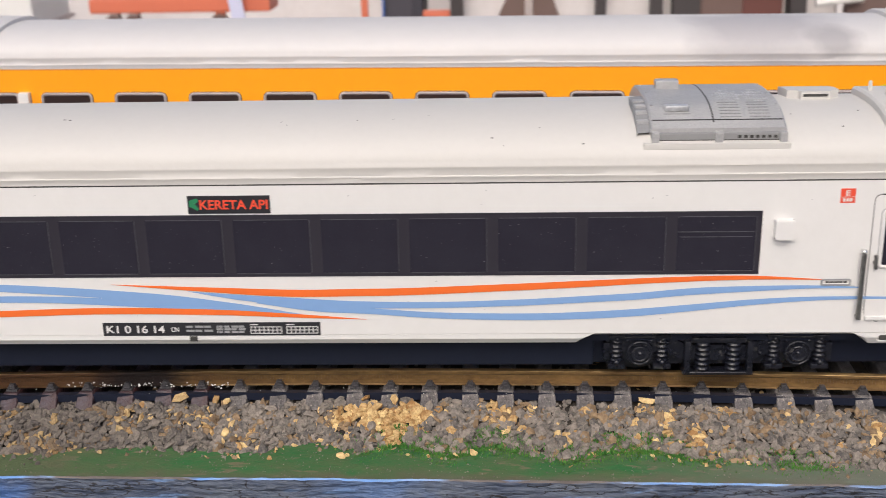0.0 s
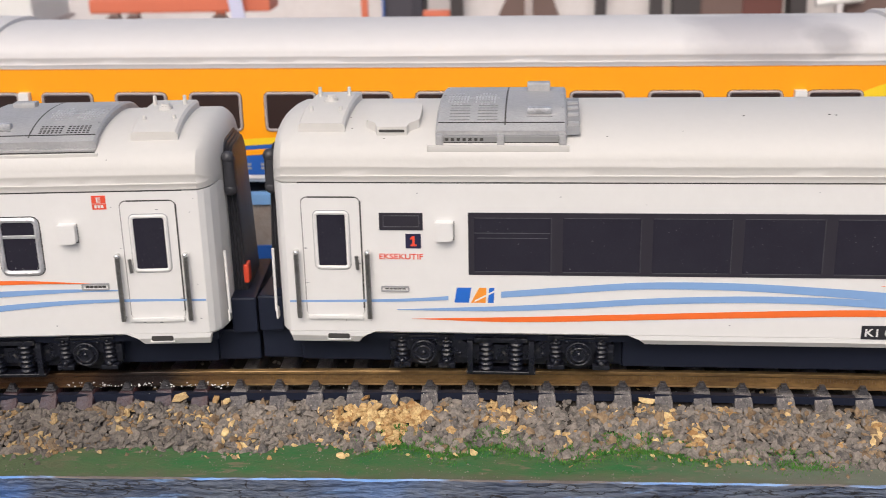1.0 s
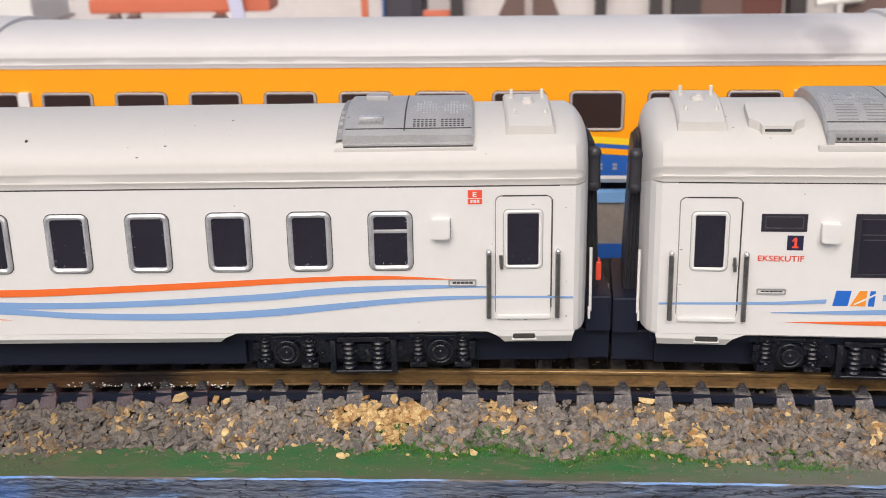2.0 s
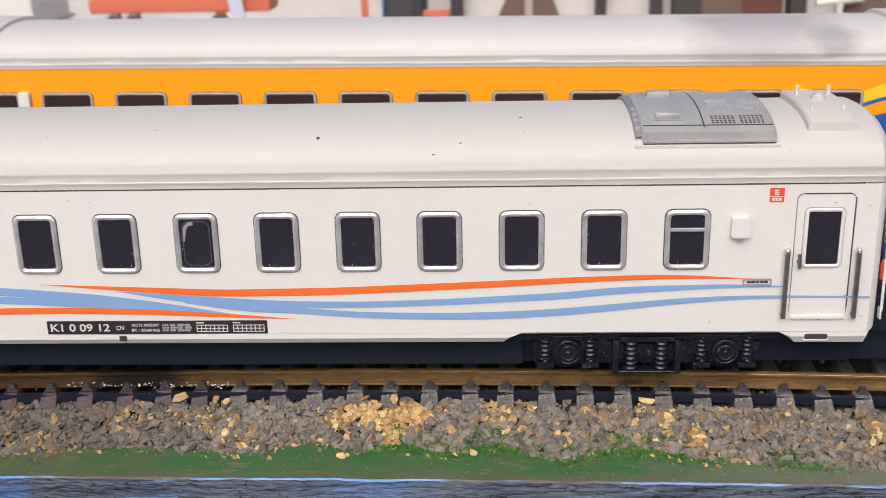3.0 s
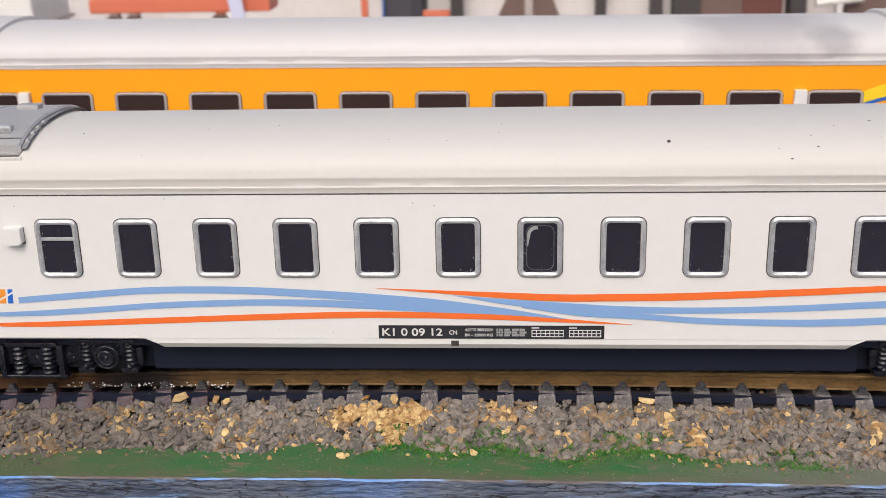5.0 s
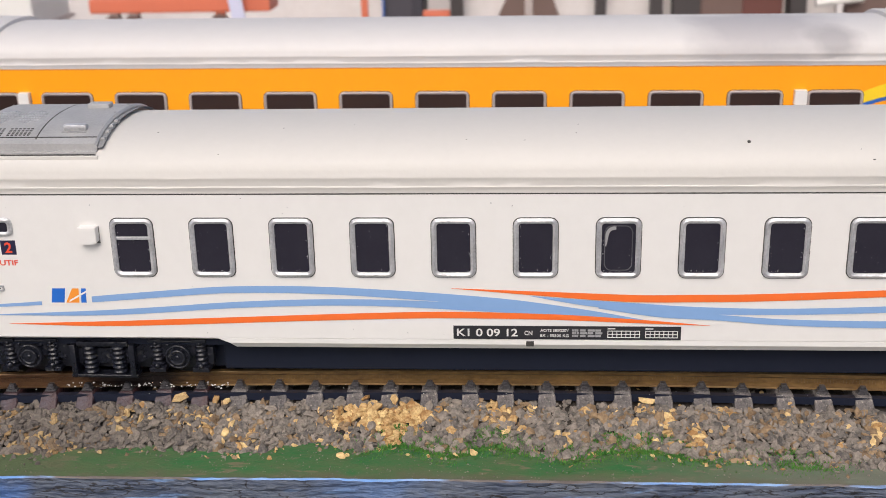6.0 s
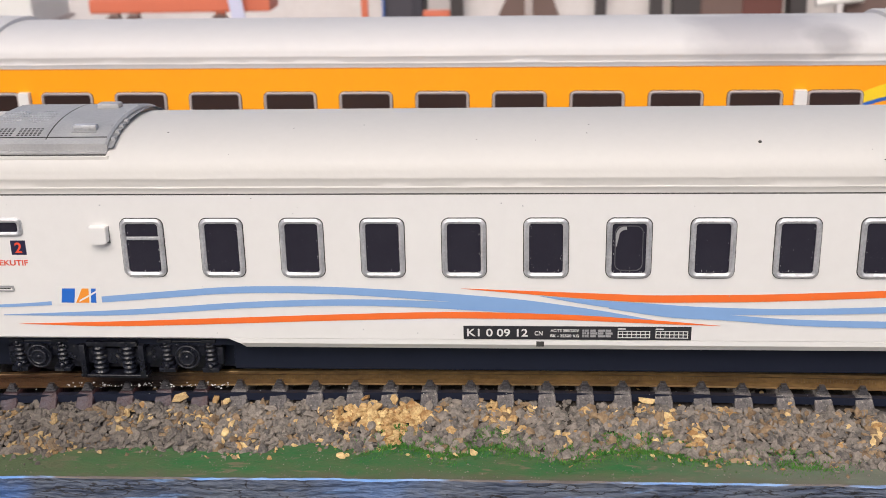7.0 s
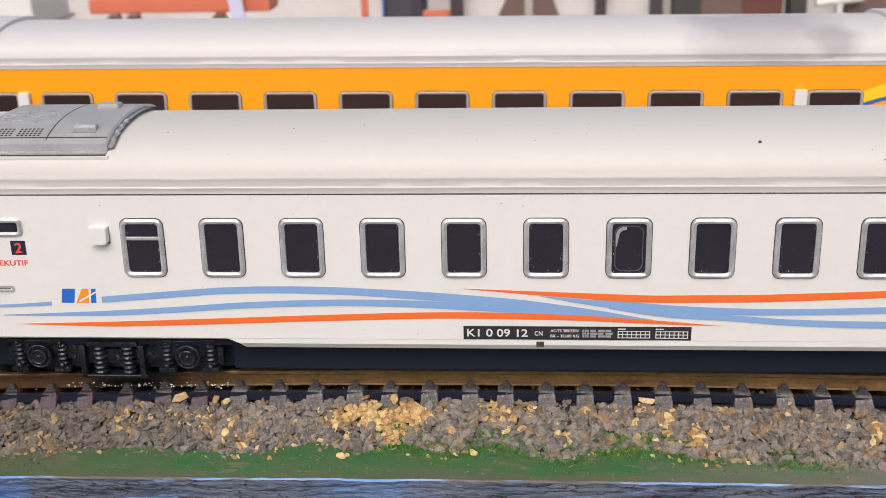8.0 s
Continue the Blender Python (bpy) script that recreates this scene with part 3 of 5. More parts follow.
def side_door(coach, x0, x1, hinge_left):
    bm = bmesh.new()
    z0, z1 = 12.5, 33.7
    ring(bm, rounded(x0 - 0.05, x1 + 0.05, z0, z1 + 0.06, 1.1), rounded(x0 + 0.12, x1 - 0.12, z0 + 0.2, z1 - 0.14, 1.0), SIDE - 0.04, SIDE + 0.2)
    part("door_seam", bm, FINE, coach, "dark recessed door outline")
    bm = bmesh.new()
    plate(bm, rounded(x0 + 0.1, x1 - 0.1, z0 - 0.1, z1 - 0.12, 1.0), SIDE - 0.09, SIDE + 0.2)
    door = part("door", bm, WHITE, coach, "cream entrance door with dark window")
    wx0, wx1 = (x0 + 2.6, x1 - 2.6) if hinge_left else (x0 + 2.0, x1 - 2.2)
    bm = bmesh.new()
    ring(bm, rounded(wx0 - 0.6, wx1 + 0.6, 21.1, 31.3, 0.9), rounded(wx0, wx1, 21.7, 30.7, 0.3), SIDE - 0.3, SIDE, 0.14)
    part("door_window_frame", bm, WHITE, door, smooth=True)
    bm = bmesh.new()
    ring(bm, rounded(wx0 - 0.74, wx1 + 0.74, 20.96, 31.44, 1.0), rounded(wx0 - 0.58, wx1 + 0.58, 21.12, 31.28, 0.9), SIDE - 0.11, SIDE)
    part("window_shadow_gap", bm, PRINT_GREY, door)
    bm = bmesh.new()
    plate(bm, rounded(wx0 - 0.1, wx1 + 0.1, 21.6, 30.8, 0.3), SIDE - 0.16, SIDE)
    part("door_pane", bm, PANE, door, "smoked black pane")
    bm = bmesh.new()
    box(bm, x0 + 0.2, x1 - 0.2, SIDE - 0.5, SIDE, 12.0, 12.75, 0.2)
    part("door_step", bm, WHITE, door)
    bm = bmesh.new()
    hx = x1 - 0.9 if hinge_left else x0 + 0.9
    box(bm, hx - 0.25, hx + 0.25, SIDE - 0.8, SIDE, 22.0, 22.4, 0.1)
    tube(bm, (hx, SIDE - 0.75, 23.6), (hx + 0.15, SIDE - 0.75, 21.2), 0.3)
    part("door_handle", bm, CHROME, door, "small metal handle")
    bm = bmesh.new()
    box(bm, x1 - 0.16, x1 + 0.1, SIDE - 0.1, SIDE + 0.1, 14.0, 33.0)
    box(bm, x0 + 1.2, x1 - 0.9, SIDE - 0.1, SIDE + 0.1, 33.55, 33.78)
    part("door_gap", bm, SEAM, door, "dark gap beside the door")
    for x in (x0 - 1.1, x1 + 1.0):
        bm = bmesh.new()
        tube(bm, (x, SIDE - 1.0, 12.5), (x, SIDE - 1.0, 24.0), 0.42, None, 12)
        tube(bm, (x, SIDE + 0.1, 12.8), (x, SIDE - 1.0, 12.8), 0.3, None, 8)
        r = part("handrail", bm, CHROME, coach, "weathered steel handrail", smooth=True)
        bm = bmesh.new()
        ball(bm, (x, SIDE - 0.95, 24.2), 0.52)
        tube(bm, (x, SIDE + 0.1, 24.2), (x, SIDE - 0.8, 24.2), 0.35, None, 8)
        part("rail_knob", bm, BRIGHT, r, "bright rail knob", smooth=True)


def side_window(coach, x, barred, w=3.62, z0=20.95, z1=31.2, frame_mat=None, pane_mat=None, rim=0.85):
    bm = bmesh.new()
    ring(bm, rounded(x - w, x + w, z0, z1, 1.25), rounded(x - w + rim, x + w - rim, z0 + rim, z1 - rim, 0.55), SIDE - 0.3, SIDE + 0.1, 0.18)
    f = part("window_frame", bm, frame_mat or SILVER, coach, "rounded silver window frame", smooth=True)
    bm = bmesh.new()
    ring(bm, rounded(x - w - 0.14, x + w + 0.14, z0 - 0.14, z1 + 0.14, 1.35), rounded(x - w + 0.05, x + w - 0.05, z0 + 0.05, z1 - 0.05, 1.25), SIDE - 0.06, SIDE + 0.1)
    part("window_gasket", bm, SEAM, f)
    bm = bmesh.new()
    plate(bm, rounded(x - w + rim - 0.1, x + w - rim + 0.1, z0 + rim - 0.1, z1 - rim + 0.1, 0.6), SIDE - 0.08, SIDE + 0.1)
    part("pane", bm, pane_mat or PANE, f, "smoked black pane")
    if not pane_mat:
        rnd = random.Random(int(x * 10) + 700)
        bm = bmesh.new()
        for _ in range(13):
            along, r = rnd.uniform(-1, 1), rnd.uniform(0.025, 0.075)
            if rnd.random() < 0.6:
                gx, gz = x + rnd.choice((-1, 1)) * (w - rim - rnd.uniform(0.05, 0.35)), (z0 + z1) / 2 + along * 4.0
            else:
                gx, gz = x + along * 2.6, z0 + rim + rnd.uniform(0.05, 0.4)
            bmesh.ops.create_icosphere(bm, subdivisions=1, radius=r, matrix=Matrix.Translation((gx, SIDE - 0.09, gz)) @ Matrix.Diagonal((1, 0.5, rnd.uniform(1, 3), 1)))
        part("glue_speck", bm, PRINT_GREY, f, "tiny dried glue specks", kind="stuff")
    if barred:
        bm = bmesh.new()
        box(bm, x - w + 0.8, x + w - 0.8, SIDE - 0.35, SIDE, 27.5, 28.1, 0.12)
        part("window_bar", bm, SILVER, f)


# painted waves shared by both white coaches: middle lines and widths
ORANGE_LOW = ("orange", ((-97.5, 12.15), (-80, 12.25), (-61, 12.9), (-41, 13.65), (-22, 14.15), (-3, 13.85), (8, 13.3), (22.5, 12.45)), ((-97.5, 0.05), (-80, 0.9), (-50, 1.1), (-20, 1.15), (0, 0.95), (12, 0.6), (22.5, 0.05)))
ORANGE_HIGH = ("orange", ((-20.5, 18.95), (-3, 17.9), (10, 17.25), (20, 17.3), (30, 17.45), (48, 18.15), (58, 18.6), (72, 19.25), (86, 19.6), (99.5, 19.15)), ((-20.5, 0.05), (-8, 0.65), (8, 1.25), (50, 1.2), (72, 0.95), (86, 0.7), (99.5, 0.05)))
BLUE_CREST = ("blue", ((-118.5, 15.1), (-100, 15.5), (-90.5, 16.05), (-82, 16.75), (-70, 17.75), (-60, 18.5), (-50, 18.65), (-41, 18.45), (-31, 17.9), (-22, 17.25), (-12, 16.3), (-3, 15.2), (11.5, 13.45)), ((-118.5, 0.35), (-95, 0.6), (-82, 1.1), (-60, 1.2), (-22, 1.5), (-8, 1.7), (2, 1.2), (11.5, 0.05)))
BLUE_UNDER = ("blue", ((-100, 13.8), (-90, 14.0), (-80, 14.3), (-70, 14.9), (-60, 15.65), (-51, 16.1), (-41, 16.35), (-31, 16.25), (-20, 15.75), (-8, 15.0), (2, 14.2)), ((-100, 0.15), (-80, 0.95), (-60, 1.1), (-31, 1.2), (-14, 1.3), (-4, 0.8), (2, 0.1)))
BLUE_RISE = ("blue", ((-7.5, 17.65), (1.5, 16.5), (10.5, 15.7), (20, 15.15), (34, 15.0), (49, 15.4), (59, 15.9), (68, 16.4), (77, 17.2), (87, 17.65), (96, 17.9), (104.5, 17.8)), ((-7.5, 0.05), (1.5, 1.0), (10.5, 1.4), (20, 1.3), (34, 1.1), (77, 1.2), (87, 0.95), (104.5, 0.2)))
BLUE_TROUGH = ("blue", ((4, 15.6), (14, 14.6), (24, 13.9), (34, 13.15), (49, 12.8), (59, 13.0), (68, 13.5), (77, 14.3), (87, 15.25), (96, 15.8), (104.5, 15.95), (118.5, 15.8)), ((4, 0.3), (14, 1.3), (24, 1.05), (34, 1.1), (68, 1.3), (87, 1.0), (104.5, 0.5), (118.5, 0.35)))
WAVES = (ORANGE_LOW, ORANGE_HIGH, BLUE_CREST, BLUE_UNDER, BLUE_RISE, BLUE_TROUGH)


def number_board(coach, x0, x1, z0, z1, text, lines=()):
    bm = bmesh.new()
    plate(bm, [(x0, z0), (x1, z0), (x1, z1), (x0, z1)], SIDE - 0.09, SIDE + 0.1)
    b = part("number_board", bm, PLATE, coach, "black data board with white lettering")
    w = x1 - x0
    lettering(text, x0 + 0.6, x0 + 0.285 * w, z0 + 0.5, z1 - 0.5, SIDE - 0.1, PRINT_WHITE, b, "white running number", 0.016)
    lettering("CN", x0 + 0.315 * w, x0 + 0.35 * w, z0 + 0.75, z1 - 0.85, SIDE - 0.1, PRINT_WHITE, b, "", 0.016)
    bm = bmesh.new()
    for k, words in enumerate(lines):
        zt = z1 - 0.5 - 0.95 * k
        lettering(words, x0 + 0.385 * w, x0 + 0.51 * w, zt - 0.5, zt, SIDE - 0.1, PRINT_WHITE, b, "", 0.012)
    for cx, cw, rows in ((0.385, 0.125, 2), (0.525, 0.03, 3), (0.56, 0.1, 3))[1 if lines else 0:]:
        for r in range(rows):
            z = z1 - 0.55 - r * (1.5 / rows)
            for k in range(3):
                a = x0 + w * (cx + cw * k / 3)
                box(bm, a, a + w * cw / 3 * (0.72 + 0.2 * ((k + r) % 2)), SIDE - 0.12, SIDE - 0.05, z - 0.38, z)
    part("small_print", bm, PRINT_GREY, b, "rows of illegible small print")
    bm = bmesh.new()
    for g in (0.68, 0.845):
        gx = x0 + g * w
        for k in range(8):
            box(bm, gx + k * 0.75, gx + k * 0.75 + 0.13, SIDE - 0.12, SIDE - 0.05, z0 + 0.35, z1 - 0.75)
        for k in range(3):
            z = z0 + 0.35 + k * 0.58
            box(bm, gx, gx + 5.38, SIDE - 0.125, SIDE - 0.05, z, z + 0.13)
        box(bm, gx, gx + 1.3, SIDE - 0.12, SIDE - 0.05, z1 - 0.5, z1 - 0.3)
    part("data_grid", bm, PRINT_WHITE, b, "white printed grids")


def emblem(coach, x0, x1, z0, z1):
    """The company mark as plain shapes in its colours."""
    w = x1 - x0
    bm = bmesh.new()
    plate(bm, [(x0, z0), (x0 + 0.36 * w, z0), (x0 + 0.43 * w, z1), (x0 + 0.07 * w, z1)], SIDE - 0.06, SIDE + 0.1)
    plate(bm, [(x0 + 0.83 * w, z0), (x1 - 0.02 * w, z0), (x1, z1), (x0 + 0.87 * w, z1)], SIDE - 0.06, SIDE + 0.1)
    p = part("emblem", bm, LOGO_BLUE, coach, "plain blue and orange emblem shapes")
    bm = bmesh.new()
    plate(bm, [(x0 - 0.6, z0 - 0.35), (x1 + 0.7, z0 - 0.35), (x1 + 0.7, z1 + 0.3), (x0 - 0.6, z1 + 0.3)], SIDE - 0.03, SIDE + 0.1)
    part("emblem_backing", bm, PRINT_WHITE, p, "white sticker backing")
    bm = bmesh.new()
    plate(bm, [(x0 + 0.41 * w, z0), (x0 + 0.78 * w, z0), (x0 + 0.8 * w, z1), (x0 + 0.62 * w, z1)], SIDE - 0.065, SIDE + 0.1)
    part("emblem_orange", bm, LOGO_ORANGE, p, "plain orange shape")
    bm = bmesh.new()
    plate(bm, [(x0 + 0.5 * w, z0 + 0.1), (x0 + 1.02 * w, z1 - 0.7), (x0 + 1.02 * w, z1 - 0.35), (x0 + 0.52 * w, z0 + 0.5)], SIDE - 0.075, SIDE + 0.1)
    part("emblem_slash", bm, WHITE, p)


def small_plate(coach, x0, x1, z0, z1):
    bm = bmesh.new()
    ring(bm, rounded(x0, x1, z0, z1, 0.2), rounded(x0 + 0.25, x1 - 0.25, z0 + 0.25, z1 - 0.25, 0.08), SIDE - 0.28, SIDE)
    p = part("name_plate", bm, PRINT_GREY, coach, "small grey plate with illegible print")
    bm = bmesh.new()
    box(bm, x0 + 0.2, x1 - 0.2, SIDE - 0.12, SIDE, z0 + 0.2, z1 - 0.2)
    part("plate_field", bm, WHITE, p)
    bm = bmesh.new()
    for k in range(5):
        a = x0 + 0.7 + k * (x1 - x0 - 1.2) / 5
        box(bm, a, a + 0.62, SIDE - 0.16, SIDE, z0 + 0.38, z1 - 0.42)
    part("plate_print", bm, SEAM, p)


def vent_box(coach, x0, x1, z0, z1):
    bm = bmesh.new()
    plate(bm, [(x0, z0 + 0.35), (x0 + 0.45, z0), (x1 - 0.45, z0), (x1, z0 + 0.35), (x1, z1), (x0, z1)], SIDE - 1.5, SIDE + 0.1)
    bmesh.ops.bevel(bm, geom=list(bm.edges), offset=0.1, segments=2, affect="EDGES")
    v = part("vent_box", bm, WHITE, coach, "small cream box on the side")
    # Grey plate shows at right and below, painting in the box's shadow.
    bm = bmesh.new()
    plate(bm, [(x0 + 0.2, z0 - 0.14), (x1 + 0.12, z0 - 0.14), (x1 + 0.12, z1 - 0.1), (x0 + 0.2, z1 - 0.1)], SIDE - 0.05, SIDE + 0.1)
    part("box_seam", bm, FINE, v, "grey painted shadow edge right of and below the box")


def skirt(coach, x0, x1, slope0, slope1, z0=8.15):
    """The sill below the side between the bogie cut-outs, chamfered towards the underside."""
    for sy in (-1, 1):
        bm = bmesh.new()
        v = [bm.verts.new(p) for p in ((x0, sy * WIDE, 9.6), (x1, sy * WIDE, 9.6), (x1 - slope1, sy * WIDE, 8.75), (x0 + slope0, sy * WIDE, 8.75), (x0 + slope0 * 1.5, sy * (WIDE - 0.8), z0), (x1 - slope1 * 1.5, sy * (WIDE - 0.8), z0), (x0, sy * (WIDE - 1.6), 9.6), (x1, sy * (WIDE - 1.6), 9.6), (x0 + slope0 * 1.5, sy * (WIDE - 1.6), z0), (x1 - slope1 * 1.5, sy * (WIDE - 1.6), z0))]
        for f in ((0, 1, 2, 3), (3, 2, 5, 4), (4, 5, 9, 8), (0, 6, 7, 1), (6, 8, 9, 7), (0, 3, 4, 8, 6), (1, 7, 9, 5, 2)):
            bm.faces.new([v[i] for i in f])
        part("skirt", bm, WHITE, coach)


def coach_shell(coach, dz, side_mat, roof_mat, bogie_x, rise=6.8, line=None):
    bm = lofted(bmesh.new(), section_sides(dz), True)
    part("body", bm, side_mat, coach)
    bm = lofted(bmesh.new(), section_roof(dz, rise), False)
    part("roof", bm, roof_mat, coach, smooth=True)
    for sy in (-1, 1):
        bm = bmesh.new()
        # Panel-line strip in the groove, which also paints in the eave's shade.
        box(bm, -HALF + 5.5, HALF - 5.5, *sorted((sy * (WIDE - 0.2), sy * (WIDE + 0.03))), 35.26 + dz, 35.43 + dz)
        part("gutter_line", bm, line or SEAM, coach)
    bm = bmesh.new()
    box(bm, -HALF + 2, HALF - 2, -14.5, 14.5, 7.2, 9.4)
    # Full-length dark filler, added in place of the shade below the floor.
    box(bm, -HALF + 3, HALF - 3, -10.8, 10.8, 1.3, 8.2, 0.5)
    box(bm, -bogie_x + 21, bogie_x - 21, -12.6, 12.6, 1.7, 8.2, 0.5)
    part("underframe", bm, UNDER, coach, "black underframe with dark filler for the shade below")
    skirt(coach, -bogie_x + 21.5, bogie_x - 21.5, 2.0, 2.0, 7.7)
    skirt(coach, -HALF + 2.6, -bogie_x - 21.5, 0.3, 2.0, 7.4)
    skirt(coach, bogie_x + 21.5, HALF - 2.6, 2.0, 0.3, 7.4)
    wheels = bogie(coach, -bogie_x) + bogie(coach, bogie_x)
    for sg in (-1, 1):
        gangway(coach, sg)
        x = sg * 110.3
        bm = bmesh.new()
        plate(bm, rounded(x - 1.9, x + 1.9, 8.3, 9.2, 0.3), SIDE - 0.06, SIDE + 1.2)
        part("step_recess", bm, SEAM, coach, "dark foot step slot")
        bm = bmesh.new()
        box(bm, x - 2.1, x + 2.1, SIDE - 0.1, SIDE + 1.0, 8.0, 8.28, 0.08)
        part("foot_step", bm, WHITE, coach)
    return wheels


def roof_specks(coach, dz, seed, n):
    rnd = random.Random(seed)
    bm = bmesh.new()
    for _ in range(n):
        x, y, r = rnd.uniform(-112, 112), rnd.uniform(-16.4, -6), rnd.choice((0.1, 0.12, 0.14, 0.2))
        bmesh.ops.create_icosphere(bm, subdivisions=1, radius=r, matrix=Matrix.Translation((x, y, roof_point(y, dz, 0.0))) @ Matrix.Diagonal((1.4, 1, 0.5, 1)))
    if not dz:
        bmesh.ops.create_icosphere(bm, subdivisions=1, radius=0.34, matrix=Matrix.Translation((27.7, -13.3, roof_point(-13.3))))
    part("paint_speck", bm, SEAM, coach, "tiny dark paint specks", kind="stuff")


def side_specks(coach, seed):
    """Small chips and scuffs in the paint of the side."""
    rnd = random.Random(seed)
    bm = bmesh.new()
    for _ in range(26):
        x, z, r = rnd.uniform(-118, 118), rnd.choice((rnd.uniform(9.8, 19.5), rnd.uniform(32, 35))), rnd.uniform(0.04, 0.11)
        bmesh.ops.create_icosphere(bm, subdivisions=1, radius=r, matrix=Matrix.Translation((x, SIDE - 0.13, z)) @ Matrix.Diagonal((rnd.uniform(0.8, 2.2), 0.3, 1, 1)))
    for sg in (-1, 1):
        for _ in range(16):
            x, z = sg * rnd.uniform(103.5, 117.5), rnd.choice((rnd.uniform(11.7, 12.5), rnd.uniform(9.7, 34)))
            bmesh.ops.create_icosphere(bm, subdivisions=1, radius=0.07, matrix=Matrix.Translation((x, SIDE - 0.1, z)) @ Matrix.Diagonal((rnd.uniform(1, 5), 0.4, rnd.uniform(0.8, 2), 1)))
    part("paint_chip", bm, PRINT_GREY, coach, "tiny grey chips in the paint", kind="stuff")


def white_coach(label, big_windows):
    coach = empty("passenger_coach", label, "model train", "coaches of the white train")
    dz = 0.8 if big_windows else 0.0
    wheels = coach_shell(coach, dz, WHITE, ROOF, 82.5)
    mats = dict(orange=ORANGE, blue=BLUE)
    for k, (colour, mid, wid) in enumerate(WAVES):
        spans = ((-118.5, -91.2), (-82.3, 11.5)) if k == 2 else ((mid[0][0], mid[-1][0]),)
        for xa, xb in spans:
            bm = ribbon(bmesh.new(), mid, wid, SIDE - 0.10 - 0.006 * k - (0.02 if colour == "orange" else 0), xa, xb)
            part("stripe", bm, mats[colour], coach, "%s painted wave stripe" % colour)
    side_door(coach, -115.6, -105.6, True)
    side_door(coach, 105.4, 114.8, False)
    if big_windows:
        number_board(coach, -22.9, 14.6, 9.55, 11.95, "K1 0 16 14")
        bm = bmesh.new()
        plate(bm, [(-87.7, 20.25), (87.7, 20.25), (87.7, 31.1), (-87.7, 31.1)], SIDE - 0.12, SIDE + 0.1)
        band = part("window_band", bm, BAND, coach, "continuous black window band")
        for k in range(12):
            x = -80.4 + k * 14.62
            bm = bmesh.new()
            plate(bm, [(x - 6.3, 20.9), (x + 6.3, 20.9), (x + 6.3, 30.2), (x - 6.3, 30.2)], SIDE - 0.16, SIDE)
            p = part("pane", bm, PANE, band)
            bm = bmesh.new()
            box(bm, x - 6.2, x + 6.2, SIDE - 0.2, SIDE - 0.1, 30.15, 30.25)
            box(bm, x - 6.2, x + 6.2, SIDE - 0.2, SIDE - 0.1, 20.8, 20.9)
            box(bm, x + 6.4, x + 6.48, SIDE - 0.2, SIDE - 0.1, 20.9, 30.2)
            if k in (0, 11):
                box(bm, x - 6.2, x + 6.2, SIDE - 0.22, SIDE - 0.1, 27.55, 27.68)
                box(bm, x - 5.8, x + 5.8, SIDE - 0.22, SIDE - 0.1, 26.7, 26.8)
            part("pane_edge", bm, EDGE, p)
        bm = bmesh.new()
        plate(bm, [(-102.5, 28.0), (-95.2, 28.0), (-95.2, 31.0), (-102.5, 31.0)], SIDE - 0.12, SIDE + 0.1)
        sw = part("small_window", bm, BAND, coach, "small black window")
        bm = bmesh.new()
        ring(bm, rounded(-101.9, -95.8, 28.55, 30.6, 0.1), rounded(-101.75, -95.95, 28.7, 30.45, 0.05), SIDE - 0.17, SIDE)
        part("pane_edge", bm, EDGE, sw)
        bm = bmesh.new()
        plate(bm, [(-6.2, 31.35), (7.5, 31.35), (7.5, 34.4), (-6.2, 34.4)], SIDE - 0.12, SIDE + 0.1)
        s = part("destination_sign", bm, PLATE, coach, "black destination sign with red letters")
        lettering("KERETA API", -4.2, 7.1, 32.1, 33.7, SIDE - 0.13, RED, s, "red letters", 0.02)
        bm = bmesh.new()
        plate(bm, [(-5.9, 32.6), (-4.6, 31.9), (-4.3, 32.2), (-5.0, 33.0), (-4.3, 33.6), (-4.7, 34.0), (-5.9, 33.6)], SIDE - 0.15, SIDE)
        part("sign_mark", bm, LED_GREEN, s, "green mark")
        vent_box(coach, -93.1, -90.1, 26.4, 29.7)
        vent_box(coach, 89.6, 92.7, 26.4, 29.7)
        cls, cx, ez = "1", -98.2, 0.0
        small_plate(coach, -102.6, -97.8, 17.1, 18.1)
        small_plate(coach, 98.0, 102.8, 18.2, 19.3)
        emblem(coach, -90.2, -83.4, 15.2, 17.9)
        rx = 99.9
        ac = ((-93.0, -71.6, False), (69.5, 91.2, True))
        lx0, lx1 = -102.7, -95.3
    else:
        number_board(coach, -20.3, 17.8, 9.8, 12.2, "K1 0 09 12", ("AC/TS 380/220V", "BK - 35500 KG"))
        for k in range(13):
            side_window(coach, -74.0 + 13.5 * k, k in (0, 12))
        bm = bmesh.new()
        ring(bm, rounded(4.7, 9.3, 22.15, 29.95, 1.2), rounded(4.84, 9.16, 22.3, 29.8, 1.1), SIDE - 0.13, SIDE - 0.05)
        part("glue_line", bm, EDGE, coach, "dull glue line on a pane")
        bm = bmesh.new()
        turns = [radians(80 + 10 * k) for k in range(11)]
        out = [(6.3 + 1.45 * math.cos(a), 28.3 + 1.5 * math.sin(a)) for a in turns] + [(4.85, 26.4)]
        inn = [(6.4 + 1.05 * math.cos(a), 28.2 + 1.05 * math.sin(a)) for a in turns] + [(5.0, 26.4)]
        plate(bm, out + inn[::-1], SIDE - 0.15, SIDE - 0.05)
        part("glue_smear", bm, PRINT_GREY, coach, "pale glue smear on a pane")
        bm = bmesh.new()
        ring(bm, rounded(-102.0, -94.5, 28.2, 31.4, 1.0), rounded(-101.2, -95.3, 28.9, 30.6, 0.4), SIDE - 0.3, SIDE + 0.1, 0.15)
